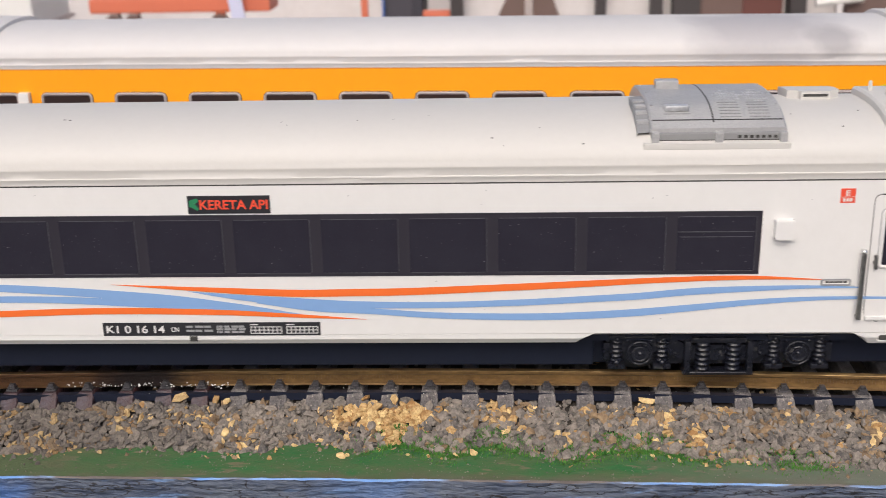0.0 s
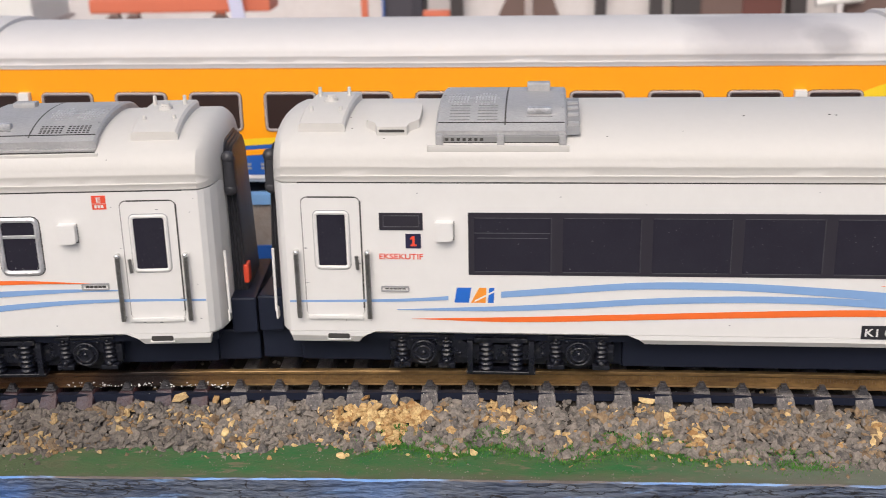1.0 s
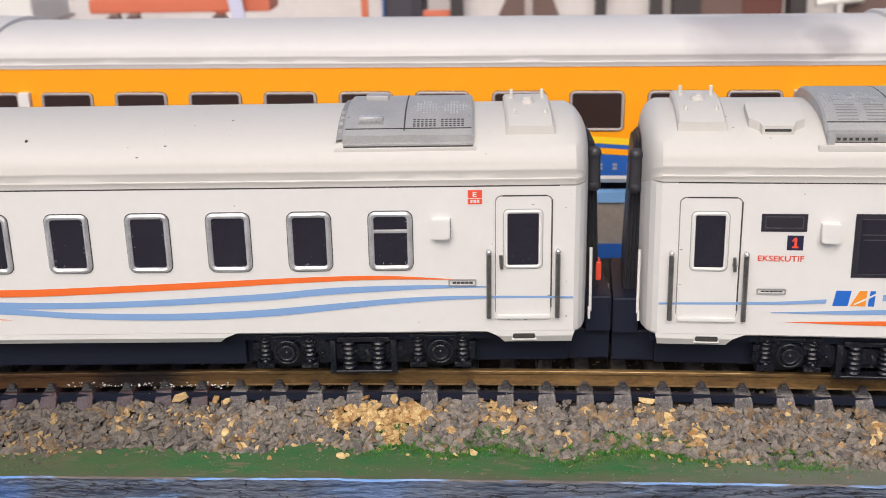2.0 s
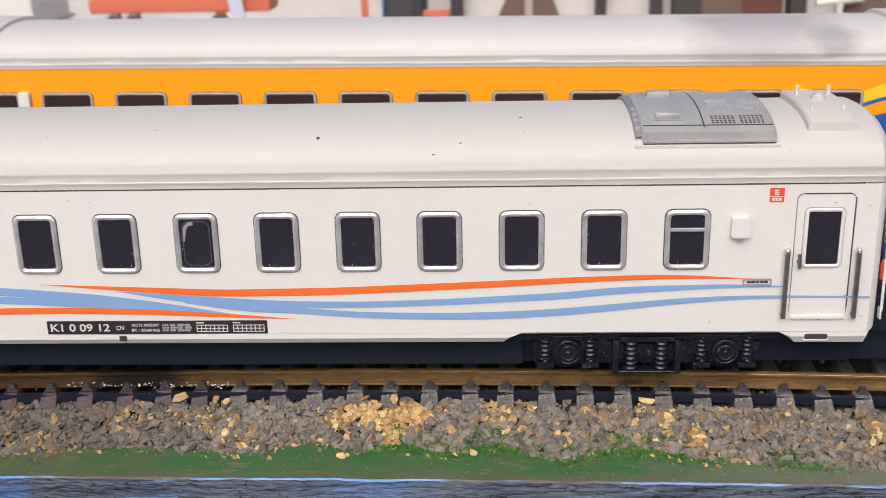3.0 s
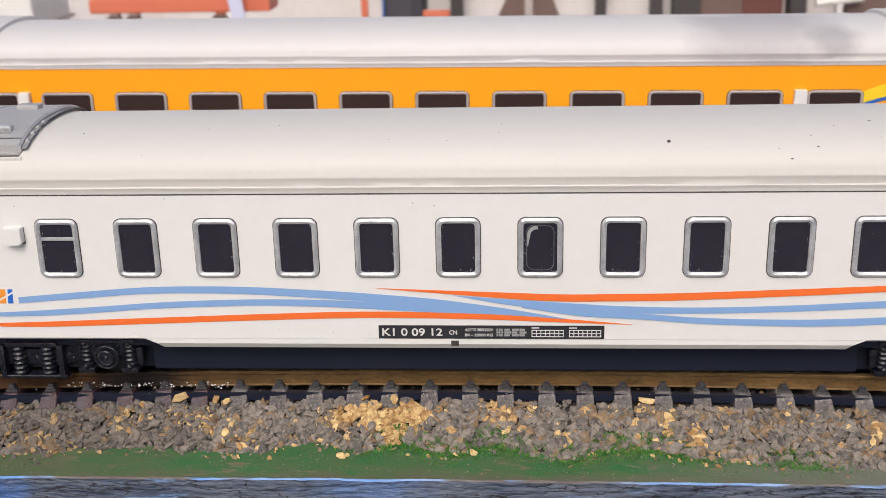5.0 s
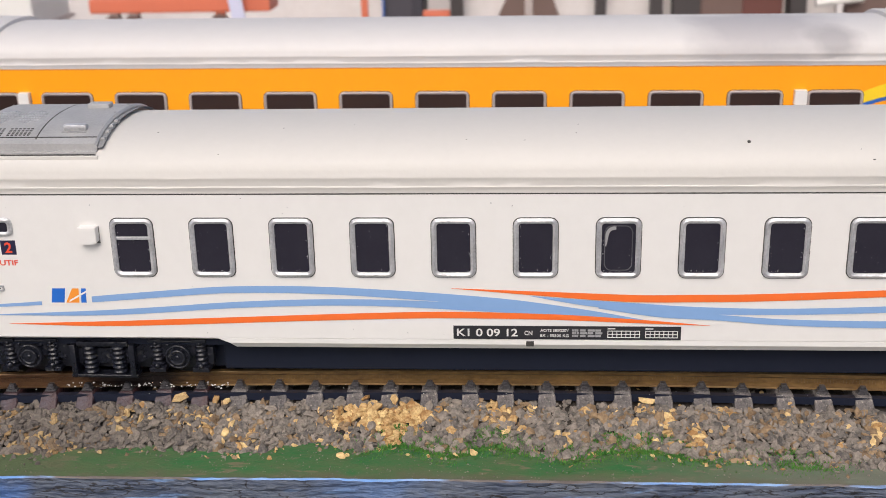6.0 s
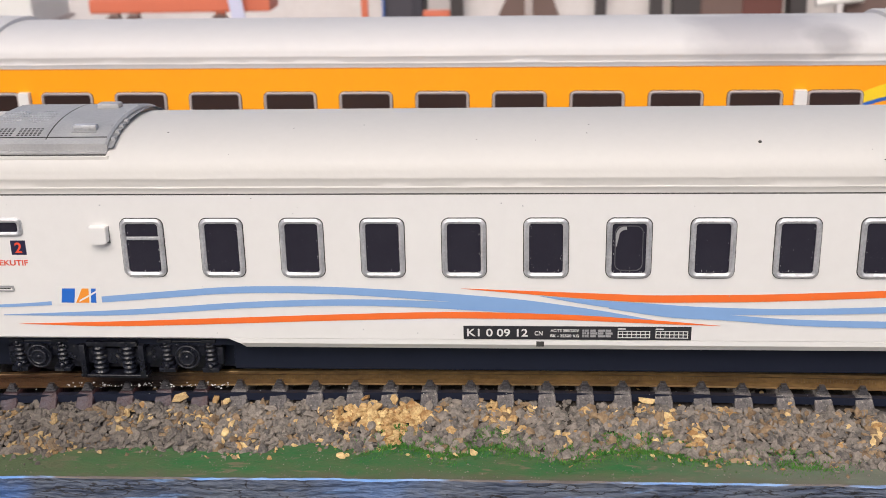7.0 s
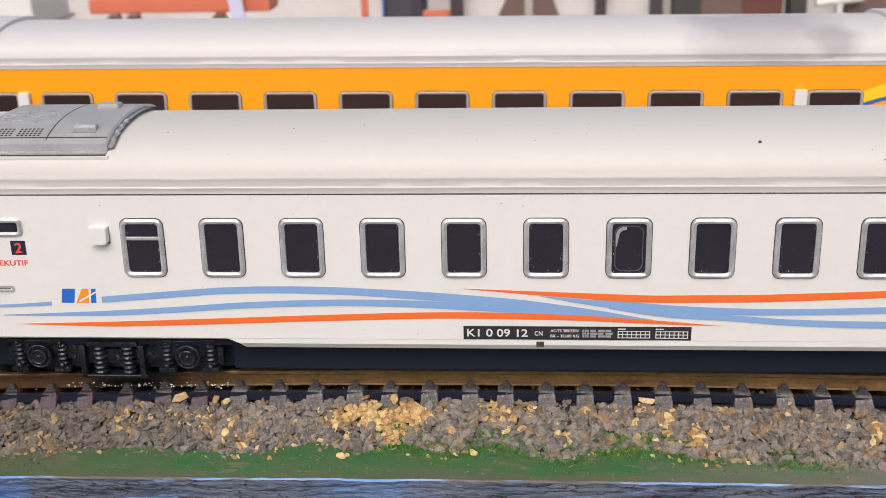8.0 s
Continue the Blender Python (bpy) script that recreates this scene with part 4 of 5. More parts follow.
        f = part("small_window", bm, SILVER, coach, "small silver-framed window", smooth=True)
        bm = bmesh.new()
        plate(bm, rounded(-101.4, -95.1, 28.8, 30.8, 0.4), SIDE - 0.09, SIDE + 0.1)
        part("pane", bm, PANE, f)
        vent_box(coach, -82.8, -79.7, 27.0, 30.0)
        vent_box(coach, 94.9, 97.9, 26.6, 30.0)
        cls, cx = "2", -97.0
        small_plate(coach, -102.2, -97.5, 18.2, 19.2)
        small_plate(coach, 97.5, 102.2, 18.0, 19.2)
        emblem(coach, -89.5, -83.2, 16.1, 18.7)
        rx = 100.9
        ac = ((-102.0, -79.2, True), (80.4, 102.0, False))
        lx0, lx1 = -102.0, -94.4
    bm = bmesh.new()
    plate(bm, [(cx, 24.8), (cx + 2.6, 24.8), (cx + 2.6, 27.35), (cx, 27.35)], SIDE - 0.06, SIDE + 0.1)
    c = part("class_mark", bm, NAVY, coach, "navy square with a red number")
    if cls == "1":
        bm = bmesh.new()
        m = cx + 1.35
        plate(bm, [(m - 0.5, 25.2), (m + 0.5, 25.2), (m + 0.5, 25.5), (m + 0.2, 25.5), (m + 0.2, 27.0), (m - 0.1, 27.0), (m - 0.55, 26.6), (m - 0.55, 26.3), (m - 0.2, 26.5), (m - 0.2, 25.5), (m - 0.5, 25.5)], SIDE - 0.11, SIDE)
        part("lettering", bm, RED, c, "red class number")
    else:
        lettering(cls, cx + 0.7, cx + 1.9, 25.15, 27.0, SIDE - 0.07, RED, c, "red class number", 0.02)
    lettering("EKSEKUTIF", lx0, lx1, 22.85, 23.85, SIDE - 0.02, RED, coach, "red class lettering", 0.015)
    bm = bmesh.new()
    plate(bm, [(rx, 32.3), (rx + 2.35, 32.3), (rx + 2.35, 34.7), (rx, 34.7)], SIDE - 0.06, SIDE + 0.1)
    r = part("door_sticker", bm, RED, coach, "red square sticker with white print")
    lettering("E", rx + 0.8, rx + 1.5, 33.55, 34.4, SIDE - 0.07, PRINT_WHITE, r, "", 0.02)
    bm = bmesh.new()
    box(bm, rx, rx + 2.35, SIDE - 0.1, SIDE, 33.25, 33.33)
    for k in range(3):
        box(bm, rx + 0.4 + 0.55 * k, rx + 0.8 + 0.55 * k, SIDE - 0.1, SIDE, 32.55, 33.05)
    part("sticker_print", bm, PRINT_WHITE, r)
    for x0, x1, flip in ac:
        air_conditioner(coach, x0, x1, dz, big_windows, not flip if big_windows else flip)
    antenna_pod(coach, -116.2, -108.2, dz)
    antenna_pod(coach, 107.3, 115.4, dz)
    if big_windows:
        for x, back in ((-100.3, 0.0), (99.5, 14.0)):
            bm = bmesh.new()
            z = roof_point(-9.0, dz, 0.0)
            ys = [back - 13.9, back - 13.0, back - 11.9, back - 9.0, back - 5.2]
            ws = [2.5, 2.8, 4.4, 4.5, 4.3]
            top = [[bm.verts.new((x + s * w, y, roof_point(y, dz, 1.4))) for s in (-1, 1)] for y, w in zip(ys, ws)]
            low = [[bm.verts.new((x + s * w, y, roof_point(y, dz, -0.3))) for s in (-1, 1)] for y, w in zip(ys, ws)]
            for i in range(4):
                bm.faces.new((top[i][0], top[i][1], top[i + 1][1], top[i + 1][0]))
                for s in (0, 1):
                    bm.faces.new((top[i][s], top[i + 1][s], low[i + 1][s], low[i][s]))
            bm.faces.new((top[0][0], top[0][1], low[0][1], low[0][0]))
            bm.faces.new((top[4][0], top[4][1], low[4][1], low[4][0]))
            hatch = part("roof_hatch", bm, ROOF, coach, "raised cream roof hatch")
            bm = bmesh.new()
            zs = roof_point(back - 13.9, dz, 0.7)
            box(bm, x - 2.1, x + 2.1, back - 14.0, back - 13.6, zs - 0.2, zs + 0.25, 0.08)
            part("hatch_slot", bm, SEAM, hatch, "dark slot")
    bm = bmesh.new()
    box(bm, -8.0, -6.7, SIDE - 0.1, SIDE + 0.8, 8.5, 9.4)
    part("sill_notch", bm, SEAM, coach)
    bm = bmesh.new()
    box(bm, HALF + 1.9, HALF + 2.9, -7.3, -4.5, 15.0, 18.5, 0.3)
    part("tail_lamp", bm, RED, coach, "small red end lamp")
    roof_specks(coach, dz, 5 if big_windows else 9, 24)
    side_specks(coach, 6 if big_windows else 8)
    return coach, wheels


coach_windows, wheels_windows = white_coach("cream model coach with thirteen small silver-framed windows on the track", False)
coach_band, wheels_band = white_coach("cream model coach with a continuous black window band on the track", True)


def orange_coach():
    coach = empty("passenger_coach", "orange model coach with pale roof on the raised rear track", "model train")
    # This coach's gutter strip is darker orange for the shadow under the eave.
    coach_shell(coach, -0.5, COACH_ORANGE, ROOF_FAR, 82.5, 6.15, material("gutter_shade_orange", (0.75, 0.22, 0.01), 0.5, vary=0.3))
    for k in range(-1, 12):
        side_window(coach, -103.2 + 17.64 * k, False, 6.15, 20.2, 29.4, FAR_FRAME, FAR_PANE, 0.6)
    low = ((-119, 15.2), (-90, 15.6), (-60, 14.8), (-30, 16.2), (-8, 13.6), (4, 13.9), (12, 16.0), (30, 16.6), (60, 15.2), (80, 17.0), (96, 24.5), (108, 27.5), (118.5, 28.0))
    for k, (mat, shift, w, name) in enumerate(((COACH_YELLOW, 1.8, 1.6, "yellow"), (COACH_BLUE, 0.4, 1.2, "blue"), (COACH_ORANGE, -0.7, 1.4, "orange"))):
        bm = ribbon(bmesh.new(), [(x, z + shift) for x, z in low], [(-119, w), (60, w), (92, w * 1.3), (98, w * (3.2 if k == 0 else 2.0)), (118.5, w * (4.0 if k == 0 else 2.2))], SIDE - 0.05 - 0.02 * k)
        part("wave_stripe", bm, mat, coach, name + " painted wave")
    bm = bmesh.new()
    top = [(x, spline(low, x) - 1.2) for x in range(-119, 118, 3)]
    for a, b in zip(top, top[1:]):
        bm.faces.new([bm.verts.new(p) for p in ((a[0], SIDE - 0.03, a[1]), (a[0], SIDE - 0.03, 9.6), (b[0], SIDE - 0.03, 9.6), (b[0], SIDE - 0.03, b[1]))])
    part("lower_panel", bm, COACH_BLUE, coach, "blue painted lower side")
    bm = bmesh.new()
    for k in range(60):
        x = -100 + 3.3 * k
        for j in range(2):
            box(bm, x, x + 1.0, SIDE - 0.1, SIDE, 11.0 + j * 0.9, 11.6 + j * 0.9)
    part("side_print", bm, PRINT_GREY, coach, "rows of illegible grey print")
    vent_box(coach, -96.8, -94.3, 26.0, 29.6)
    vent_box(coach, 81.7, 84.4, 26.0, 29.6)
    for x0, x1 in ((104.0, 119), (-119, -102.5)):
        bm = bmesh.new()
        ys = [-15 + 30 * k / 24 for k in range(25)]
        rows = [[bm.verts.new((x, y, roof_point(y, -1.0, o))) for y in ys] for x, o in ((x0, -0.6), (x0 + 0.1, 0.7), (x0 + 0.5, 0.95), (x1 - 0.5, 0.95), (x1 - 0.1, 0.7), (x1, -0.6))]
        for p, q in zip(rows, rows[1:]):
            for i in range(24):
                bm.faces.new((p[i], p[i + 1], q[i + 1], q[i]))
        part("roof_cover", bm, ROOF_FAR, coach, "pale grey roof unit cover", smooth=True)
    return coach


rear = orange_coach()
rear.matrix_world = pose(54.5 * MM, 96.98 * MM, 7.42 * MM, 0, 0.3, -0.8)

# ---- board, ballast, track ----
BEND, BEND_X = 3.2e-4, 62.0
LOW = -9.0


def centre_line(x):
    return 17.5 - BEND * (x - BEND_X) ** 2


def flat_sheet(bm, x0, x1, y0, y1, z, nx, ny, rough=0.0, seed=0.0):
    g = [[bm.verts.new((x0 + (x1 - x0) * i / nx, y0 + (y1 - y0) * j / ny, z + rough * noise.noise((i * 0.37 + seed, j * 0.61, seed)))) for j in range(ny + 1)] for i in range(nx + 1)]
    for i in range(nx):
        for j in range(ny):
            bm.faces.new((g[i][j], g[i + 1][j], g[i + 1][j + 1], g[i][j + 1]))
    return bm


bm = bmesh.new()
box(bm, -60000, 60000, -60000, 60000, -760, -750)
tagged(part("ground", bm, CONCRETE), "grey concrete floor under the layout", "floor", kind="structure")
bm = bmesh.new()
box(bm, -700, 850, -13.6, 1100, -30, LOW - 0.6)
board = tagged(part("layout_board", bm, EARTH), "dusty grey-brown layout table top", "table top", kind="structure")
for x in (-660, 75, 810):
    for y in (60, 1060):
        bm = bmesh.new()
        box(bm, x - 25, x + 25, y - 25, y + 25, -750, -30, 3)
        part("table_leg", bm, BROWN, board)
bm = flat_sheet(bmesh.new(), -130, 260, -14.4, 8.0, LOW, 520, 40, 0.14, 3.0)
for v in bm.verts:
    if v.co.y < -9:
        v.co.y -= 0.0001 * max(0, v.co.x - 40) ** 2
verge = tagged(part("verge", bm, GREEN, smooth=True), "green painted verge with worn grey patches", "verge", kind="structure")



def fascia_profile(x):
    """The edge board's section at x: a worn lip, then a cracked, splintered face."""
    y = -14.6 - 0.0001 * max(0, x - 40) ** 2 + 0.3 * noise.noise((x * 0.11, 0, 5)) + 0.16 * noise.noise((x * 0.8, 3, 5))
    out = [(x, y + 0.22, LOW + 0.04), (x, y, LOW + 0.12 + 0.16 * noise.noise((x * 0.4, 2, 0)))]
    for k in range(11):
        d = 0.1 + 0.42 * k
        out.append((x, y - 0.28 - 0.05 * k + 0.3 * noise.noise((x * 0.13, d * 2.4, 1)) + 0.16 * noise.noise((x * 0.5, d * 5, 7)), LOW - d))
    return out + [(x, y - 0.9, LOW - 40)]


bm = bmesh.new()
last = None
for k in range(651):
    now = [bm.verts.new(q) for q in fascia_profile(-130 + 0.6 * k)]
    if last:
        for i in range(len(now) - 1):
            f = bm.faces.new((last[i], now[i], now[i + 1], last[i + 1]))
            f.material_index = 1 if i < 2 else 0
    last = now
fascia = tagged(part("fascia_board", bm, (BLUEWOOD, BLUELIP)), "weathered blue painted wooden edge board with cracks", "board", kind="structure")


def track(label, line, x0, x1, z, first, pitch, rusty):
    t = empty("railway_track", label, "track")
    for sy in (-1, 1):
        bm = bmesh.new()
        prof = [(-1.25, -2.5), (-1.25, -2.15), (-0.3, -1.75), (-0.3, -0.85), (-0.62, -0.6), (-0.62, -0.12), (-0.5, 0), (0.5, 0), (0.62, -0.12), (0.62, -0.6), (0.3, -0.85), (0.3, -1.75), (1.25, -2.15), (1.25, -2.5)]
        last = None
        for k in range(131):
            x = x0 + (x1 - x0) * k / 130
            now = [bm.verts.new((x, line(x) + sy * 8.85 + y, zz + z)) for y, zz in prof]
            if last:
                for i in range(len(prof)):
                    j = (i + 1) % len(prof)
                    f = bm.faces.new((last[i], last[j], now[j], now[i]))
                    # Highlight brass on foot edges and head top, shade brass on undersides.
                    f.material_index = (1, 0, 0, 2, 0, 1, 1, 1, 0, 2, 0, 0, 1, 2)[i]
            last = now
        rail = part("rail", bm, (RAIL, RAIL_HIGHLIGHT, RAIL_SHADE), t, "brown weathered brass rail")
        if rusty and sy < 0:
            bm = bmesh.new()
            for k in range(330):
                x = -30 + k * 0.55
                y = line(x) - 8.85 - 0.3
                box(bm, x - 0.07, x + 0.07, y - 0.07, y + 0.05, z - 1.7, z - 0.9)
            part("web_rib", bm, RAIL, rail, "fine moulded ribs along the rail", kind="stuff")
    bm = bmesh.new()
    pts = [(-1.6, -5.3), (1.6, -5.3), (1.45, -2.95), (1.2, -2.6), (-1.2, -2.6), (-1.45, -2.95)]
    plate(bm, pts, -13.5, 13.5)
    for v in bm.verts:
        if v.co.z < -5:
            v.co.y *= 1.05
        elif v.co.z > -3.2:
            v.co.y *= 0.87
    for sy in (-1, 1):
        for off in (-1.75, 1.75):
            c = sy * 8.85 + off
            box(bm, -1.0, 1.0, c - 0.75, c + 0.75, -2.7, -2.2, 0.2)
            box(bm, -0.75, 0.75, c - 0.6, c + 0.6, -2.3, -1.75, 0.2)
            box(bm, -0.5, 0.5, c - 0.45, c + 0.45, -1.85, -1.3, 0.14)
    for f in bm.faces:
        f.material_index = 1 if min(v.co.z for v in f.verts) > -2.72 and max(v.co.z for v in f.verts) > -2.55 else 0
    proto = part("sleeper", bm, (SLEEPER, CHAIR), t, "dark grey plastic sleeper with rail chairs")
    worn = proto.data.copy()
    worn.materials[0] = RUSTY
    rnd = random.Random(4)
    x, n = first, 0
    while x < x1 - 2:
        if n == 0:
            ob = proto
            ob.location = (x * MM, line(x) * MM, z * MM)
        else:
            ob = shared("sleeper", proto, t, x, line(x) + rnd.uniform(-0.25, 0.25), z + rnd.uniform(-0.12, 0.05))
            ob["label"] = "dark grey plastic sleeper with rail chairs"
        if rusty and -24 < x < 20:
            ob.data = worn
        ob.rotation_euler.z = rnd.uniform(-0.03, 0.03)
        x, n = x + pitch, n + 1
    bm = bmesh.new()
    for sy in (-1, 1):
        for k in range(65):
            xa, xb = x0 + (x1 - x0) * k / 65, x0 + (x1 - x0) * (k + 1) / 65
            ya, yb = line(xa) + sy * 11.6, line(xb) + sy * 11.6
            v = [bm.verts.new(p) for p in ((xa, ya - 0.6, z - 3.0), (xb, yb - 0.6, z - 3.0), (xb, yb + 0.6, z - 3.0), (xa, ya + 0.6, z - 3.0), (xa, ya - 0.6, z - 4.4), (xb, yb - 0.6, z - 4.4))]
            bm.faces.new(v[:4]), bm.faces.new((v[0], v[1], v[5], v[4]))
    bmesh.ops.remove_doubles(bm, verts=bm.verts, dist=0.01)
    part("sleeper_web", bm, UNDER, t, "plastic web between the sleepers")
    return t


track("model railway track with brown rails and dark plastic sleepers", centre_line, -230, 330, 0.0, 64.9 - 6.87 * 34, 6.87, True)
track("rear model track on a raised bed", lambda x: 97.2, -120, 210, 7.5, -118, 6.8, False)
bm = bmesh.new()
pts = [(81.3, LOW - 0.4), (82.0, 1.8), (113.5, 1.8), (116.0, LOW - 0.4)]
v0 = [bm.verts.new((-160, y, z)) for y, z in pts]
v1 = [bm.verts.new((260, y, z)) for y, z in pts]
for i in range(3):
    bm.faces.new((v0[i], v0[i + 1], v1[i + 1], v1[i]))
bm.faces.new(v0), bm.faces.new(v1[::-1])
tagged(part("rear_track_bed", bm, EARTH), "raised dusty bed of the rear track", "track bed", kind="structure")


w = empty("rear_edge_wall", "low beige wall with blue painted cap below the orange coach", "wall", kind="structure")
# The lowest band is dark to paint in shadow at the wall's foot.
for z0, z1, y0, m, nm in ((LOW - 0.7, -3.2, 78.2, BED, "footing"), (-3.2, 0.4, 78.0, COACH_BLUE, "base"), (0.4, 10.6, 78.4, EARTH, "wall_face"), (10.6, 13.0, 77.9, PALEBLUE, "cap")):
    bm = bmesh.new()
    box(bm, -160, 260, y0, 81.2, z0, z1)
    part(nm, bm, m, w)


# how far the stones reach from the track's centre line
FOOT = ((-240, 23), (-16, 22.9), (-8, 23.6), (-3, 21.7), (6, 21.4), (28, 23.2), (38, 19.8), (46, 23.4), (53, 20.2), (62, 24.0), (69, 20.8), (81, 25.6), (88, 22.0), (97, 21.8), (104, 24.3), (117, 25.2), (134, 26.6), (340, 27))


def foot(x):
    return spline(FOOT, x)


def bed_height(x, y):
    """Height of the ballast shoulder from the sleepers down to the verge, y from the track's centre line."""
    a = abs(y)
    return -4.5 if a < 14.5 else max(LOW - 0.2, -4.5 + (LOW + 4.3) * (a - 14.5) / (foot(x) - 14.5))


bm = bmesh.new()
rows = []
for k in range(281):
    x = -230 + 2 * k
    rows.append([bm.verts.new((x, centre_line(x) + y, bed_height(x, y) - 0.75)) for y in (-26.5, -23.5, -21.5, -18.5, -15.5, -14, 0, 14, 15.5, 18.5, 21.5, 23.5, 26.5)])
for p, q in zip(rows, rows[1:]):
    for i in range(12):
        bm.faces.new((p[i], p[i + 1], q[i + 1], q[i]))
tagged(part("ballast_bed", bm, BED), "dark bed beneath the ballast", "track bed", kind="structure")


def stone_shapes(rnd, n):
    """Angular, rather flat broken stones: cut icosahedra."""
    out = []
    for _ in range(n):
        bm = bmesh.new()
        bmesh.ops.create_icosphere(bm, subdivisions=1, radius=1.0)
        for _ in range(5):
            d = Vector((rnd.gauss(0, 1), rnd.gauss(0, 1), rnd.gauss(0, 1))).normalized()
            cut = rnd.uniform(0.3, 0.72)
            for v in bm.verts:
                over = v.co.dot(d) - cut
                if over > 0:
                    v.co -= d * over
        s = Vector((rnd.uniform(0.9, 1.45), rnd.uniform(0.75, 1.15), rnd.uniform(0.3, 0.58)))
        for v in bm.verts:
            v.co = Vector((v.co.x * s.x, v.co.y * s.y, v.co.z * s.z))
        bm.verts.index_update()
        out.append((np.array([v.co for v in bm.verts]), [[v.index for v in f.verts] for f in bm.faces]))
        bm.free()
    return out


def lie(rnd):
    """A turn at random, with a lean towards the viewer's side."""
    return (Euler((0.55, 0, 0)).to_matrix() @ Euler((rnd.gauss(0, 0.4), rnd.gauss(0, 0.4), rnd.uniform(0, 6.28))).to_matrix())


def scatter(name, places, shapes, rnd, mat, label, parent=None):
    verts, faces, base = [], [], 0
    for x, y, z, r in places:
        co, fs = rnd.choice(shapes)
        m = np.array(lie(rnd))
        verts.extend(((co @ m.T) * r + (x, y, z)) * MM)
        faces.extend([[i + base for i in f] for f in fs])
        base += len(co)
    me = bpy.data.meshes.new(name)
    me.from_pydata([tuple(v) for v in verts], [], faces)
    me.materials.append(mat)
    ob = new(name, me)
    if parent:
        ob.parent = parent
        return tagged(ob, label, kind="stuff")
    return tagged(ob, label, "gravel", kind="stuff")


rnd = random.Random(11)
shapes = stone_shapes(rnd, 30)
# patches where tan stones lie thick: x, distance from the centre line, spread, share
PATCHES = ((44, 16.0, 3.0, 1.6), (50, 16.5, 4.5, 2.0), (56, 15.5, 2.4, 1.5), (52, 19.0, 2.3, 1.4), (72, 15.5, 2.6, 0.8), (75, 14.0, 2.0, 0.7), (69, 14.0, 1.5, 0.6), (4, 16.0, 2.4, 0.6), (18, 17.5, 2.5, 0.6), (25, 19.5, 3.0, 0.5), (-11, 21.0, 5.0, 0.45), (-4, 22.0, 3.0, 0.4), (-17, 15.5, 2.0, 0.6), (99, 15.5, 2.0, 0.4), (104, 19.5, 1.6, 0.5), (110, 15.0, 1.4, 0.5), (95, 13.5, 2.0, 0.35), (101, 13.0, 2.0, 0.3), (89, 13.0, 2.0, 0.4), (134, 18.5, 2.0, 0.7), (81, 20.5, 2.0, 0.4))
heap = {"grey": [], "tan": [], "brown": []}


def drop(x, d, z, r, share):
    """One stone at x, d from the centre line; its kind by chance."""
    c = rnd.random()
    kind = "tan" if c < share else "brown" if c < share + 0.08 + 0.22 * min(0.5, share) + (0.10 if x > 85 else 0.0) else "grey"
    heap[kind].append((x, centre_line(x) - d, z, r))


for _ in range(8200):
    x = rnd.uniform(-48, 170)
    reach = foot(x) + 0.5 * noise.noise((x * 0.5, 4, 0))
    near = 12.4 if x < 86 else 12.4 + 1.6 * min(1.0, (x - 86) / 20)
    d = rnd.uniform(near, reach)
    r = rnd.choice((rnd.uniform(0.4, 0.75), rnd.uniform(0.6, 1.0), rnd.uniform(0.85, 1.4)))
    if d < 14.6:
        ph = ((x - 64.9) / 6.87) % 1
        if ph < 0.27 or ph > 0.73:
            continue
        r *= 0.8
    if d > reach - 1.2 and rnd.random() < 0.3:
        continue
    share = 0.025 + 0.8 * sum(w * math.exp(-(((x - px) / s) ** 2) - ((d - py) / 1.9) ** 2) for px, py, s, w in PATCHES)
    drop(x, d, bed_height(x, d) + rnd.uniform(-0.65, 0.12) + 0.5 * max(0.0, noise.noise((x * 0.16, d * 0.3, 9))), r, share)
for _ in range(900):
    x, d = rnd.uniform(-60, 205), rnd.uniform(-12, 12.6)
    if 0.28 < ((x - 64.9) / 6.87) % 1 < 0.72:
        drop(x, d, -5.2 + rnd.uniform(-0.3, 0.2), rnd.uniform(0.35, 0.7), 0.1)
for _ in range(190):
    x = rnd.uniform(-40, 160)
    drop(x, foot(x) + abs(rnd.gauss(0, 1.3)), LOW + 0.12, rnd.uniform(0.15, 0.55), 0.3)
# single stones that lie apart: x, distance from the centre line, height, size
for x, d, z, r in ((31.5, 25.4, -8.8, 0.7), (43.5, 24.9, -8.8, 0.85), (58.5, 24.6, -8.8, 0.45), (66.0, 23.6, -8.6, 1.1), (104.5, 26.3, -8.8, 0.5), (106.5, 26.6, -8.8, 0.5), (111.5, 25.4, -8.8, 0.6), (115.5, 24.4, -8.8, 0.6), (13.2, 12.9, -3.6, 1.35), (20.0, 13.6, -3.7, 1.2), (21.6, 13.7, -3.9, 1.1), (120.5, 12.6, -4.0, 0.8), (46.8, 12.9, -3.7, 1.2), (51.6, 13.2, -3.9, 1.0), (96.2, 13.0, -3.7, 1.2)):
    heap["tan"].append((x, centre_line(x) - d, z, r))
for x, d, z, r in ((46.5, 23.0, -8.2, 1.5), (82.0, 24.6, -8.4, 1.3), (103.0, 23.5, -8.3, 1.4), (100.0, 22.6, -8.0, 1.4)):
    heap["grey"].append((x, centre_line(x) - d, z, r))
crumbs = [(rnd.uniform(-40, 170), rnd.uniform(-14.2, -4.5), LOW + 0.1, rnd.uniform(0.05, 0.17)) for _ in range(1100)]
scatter("verge_crumbs", crumbs, shapes, rnd, STONE, "fine stone crumbs scattered on the verge")

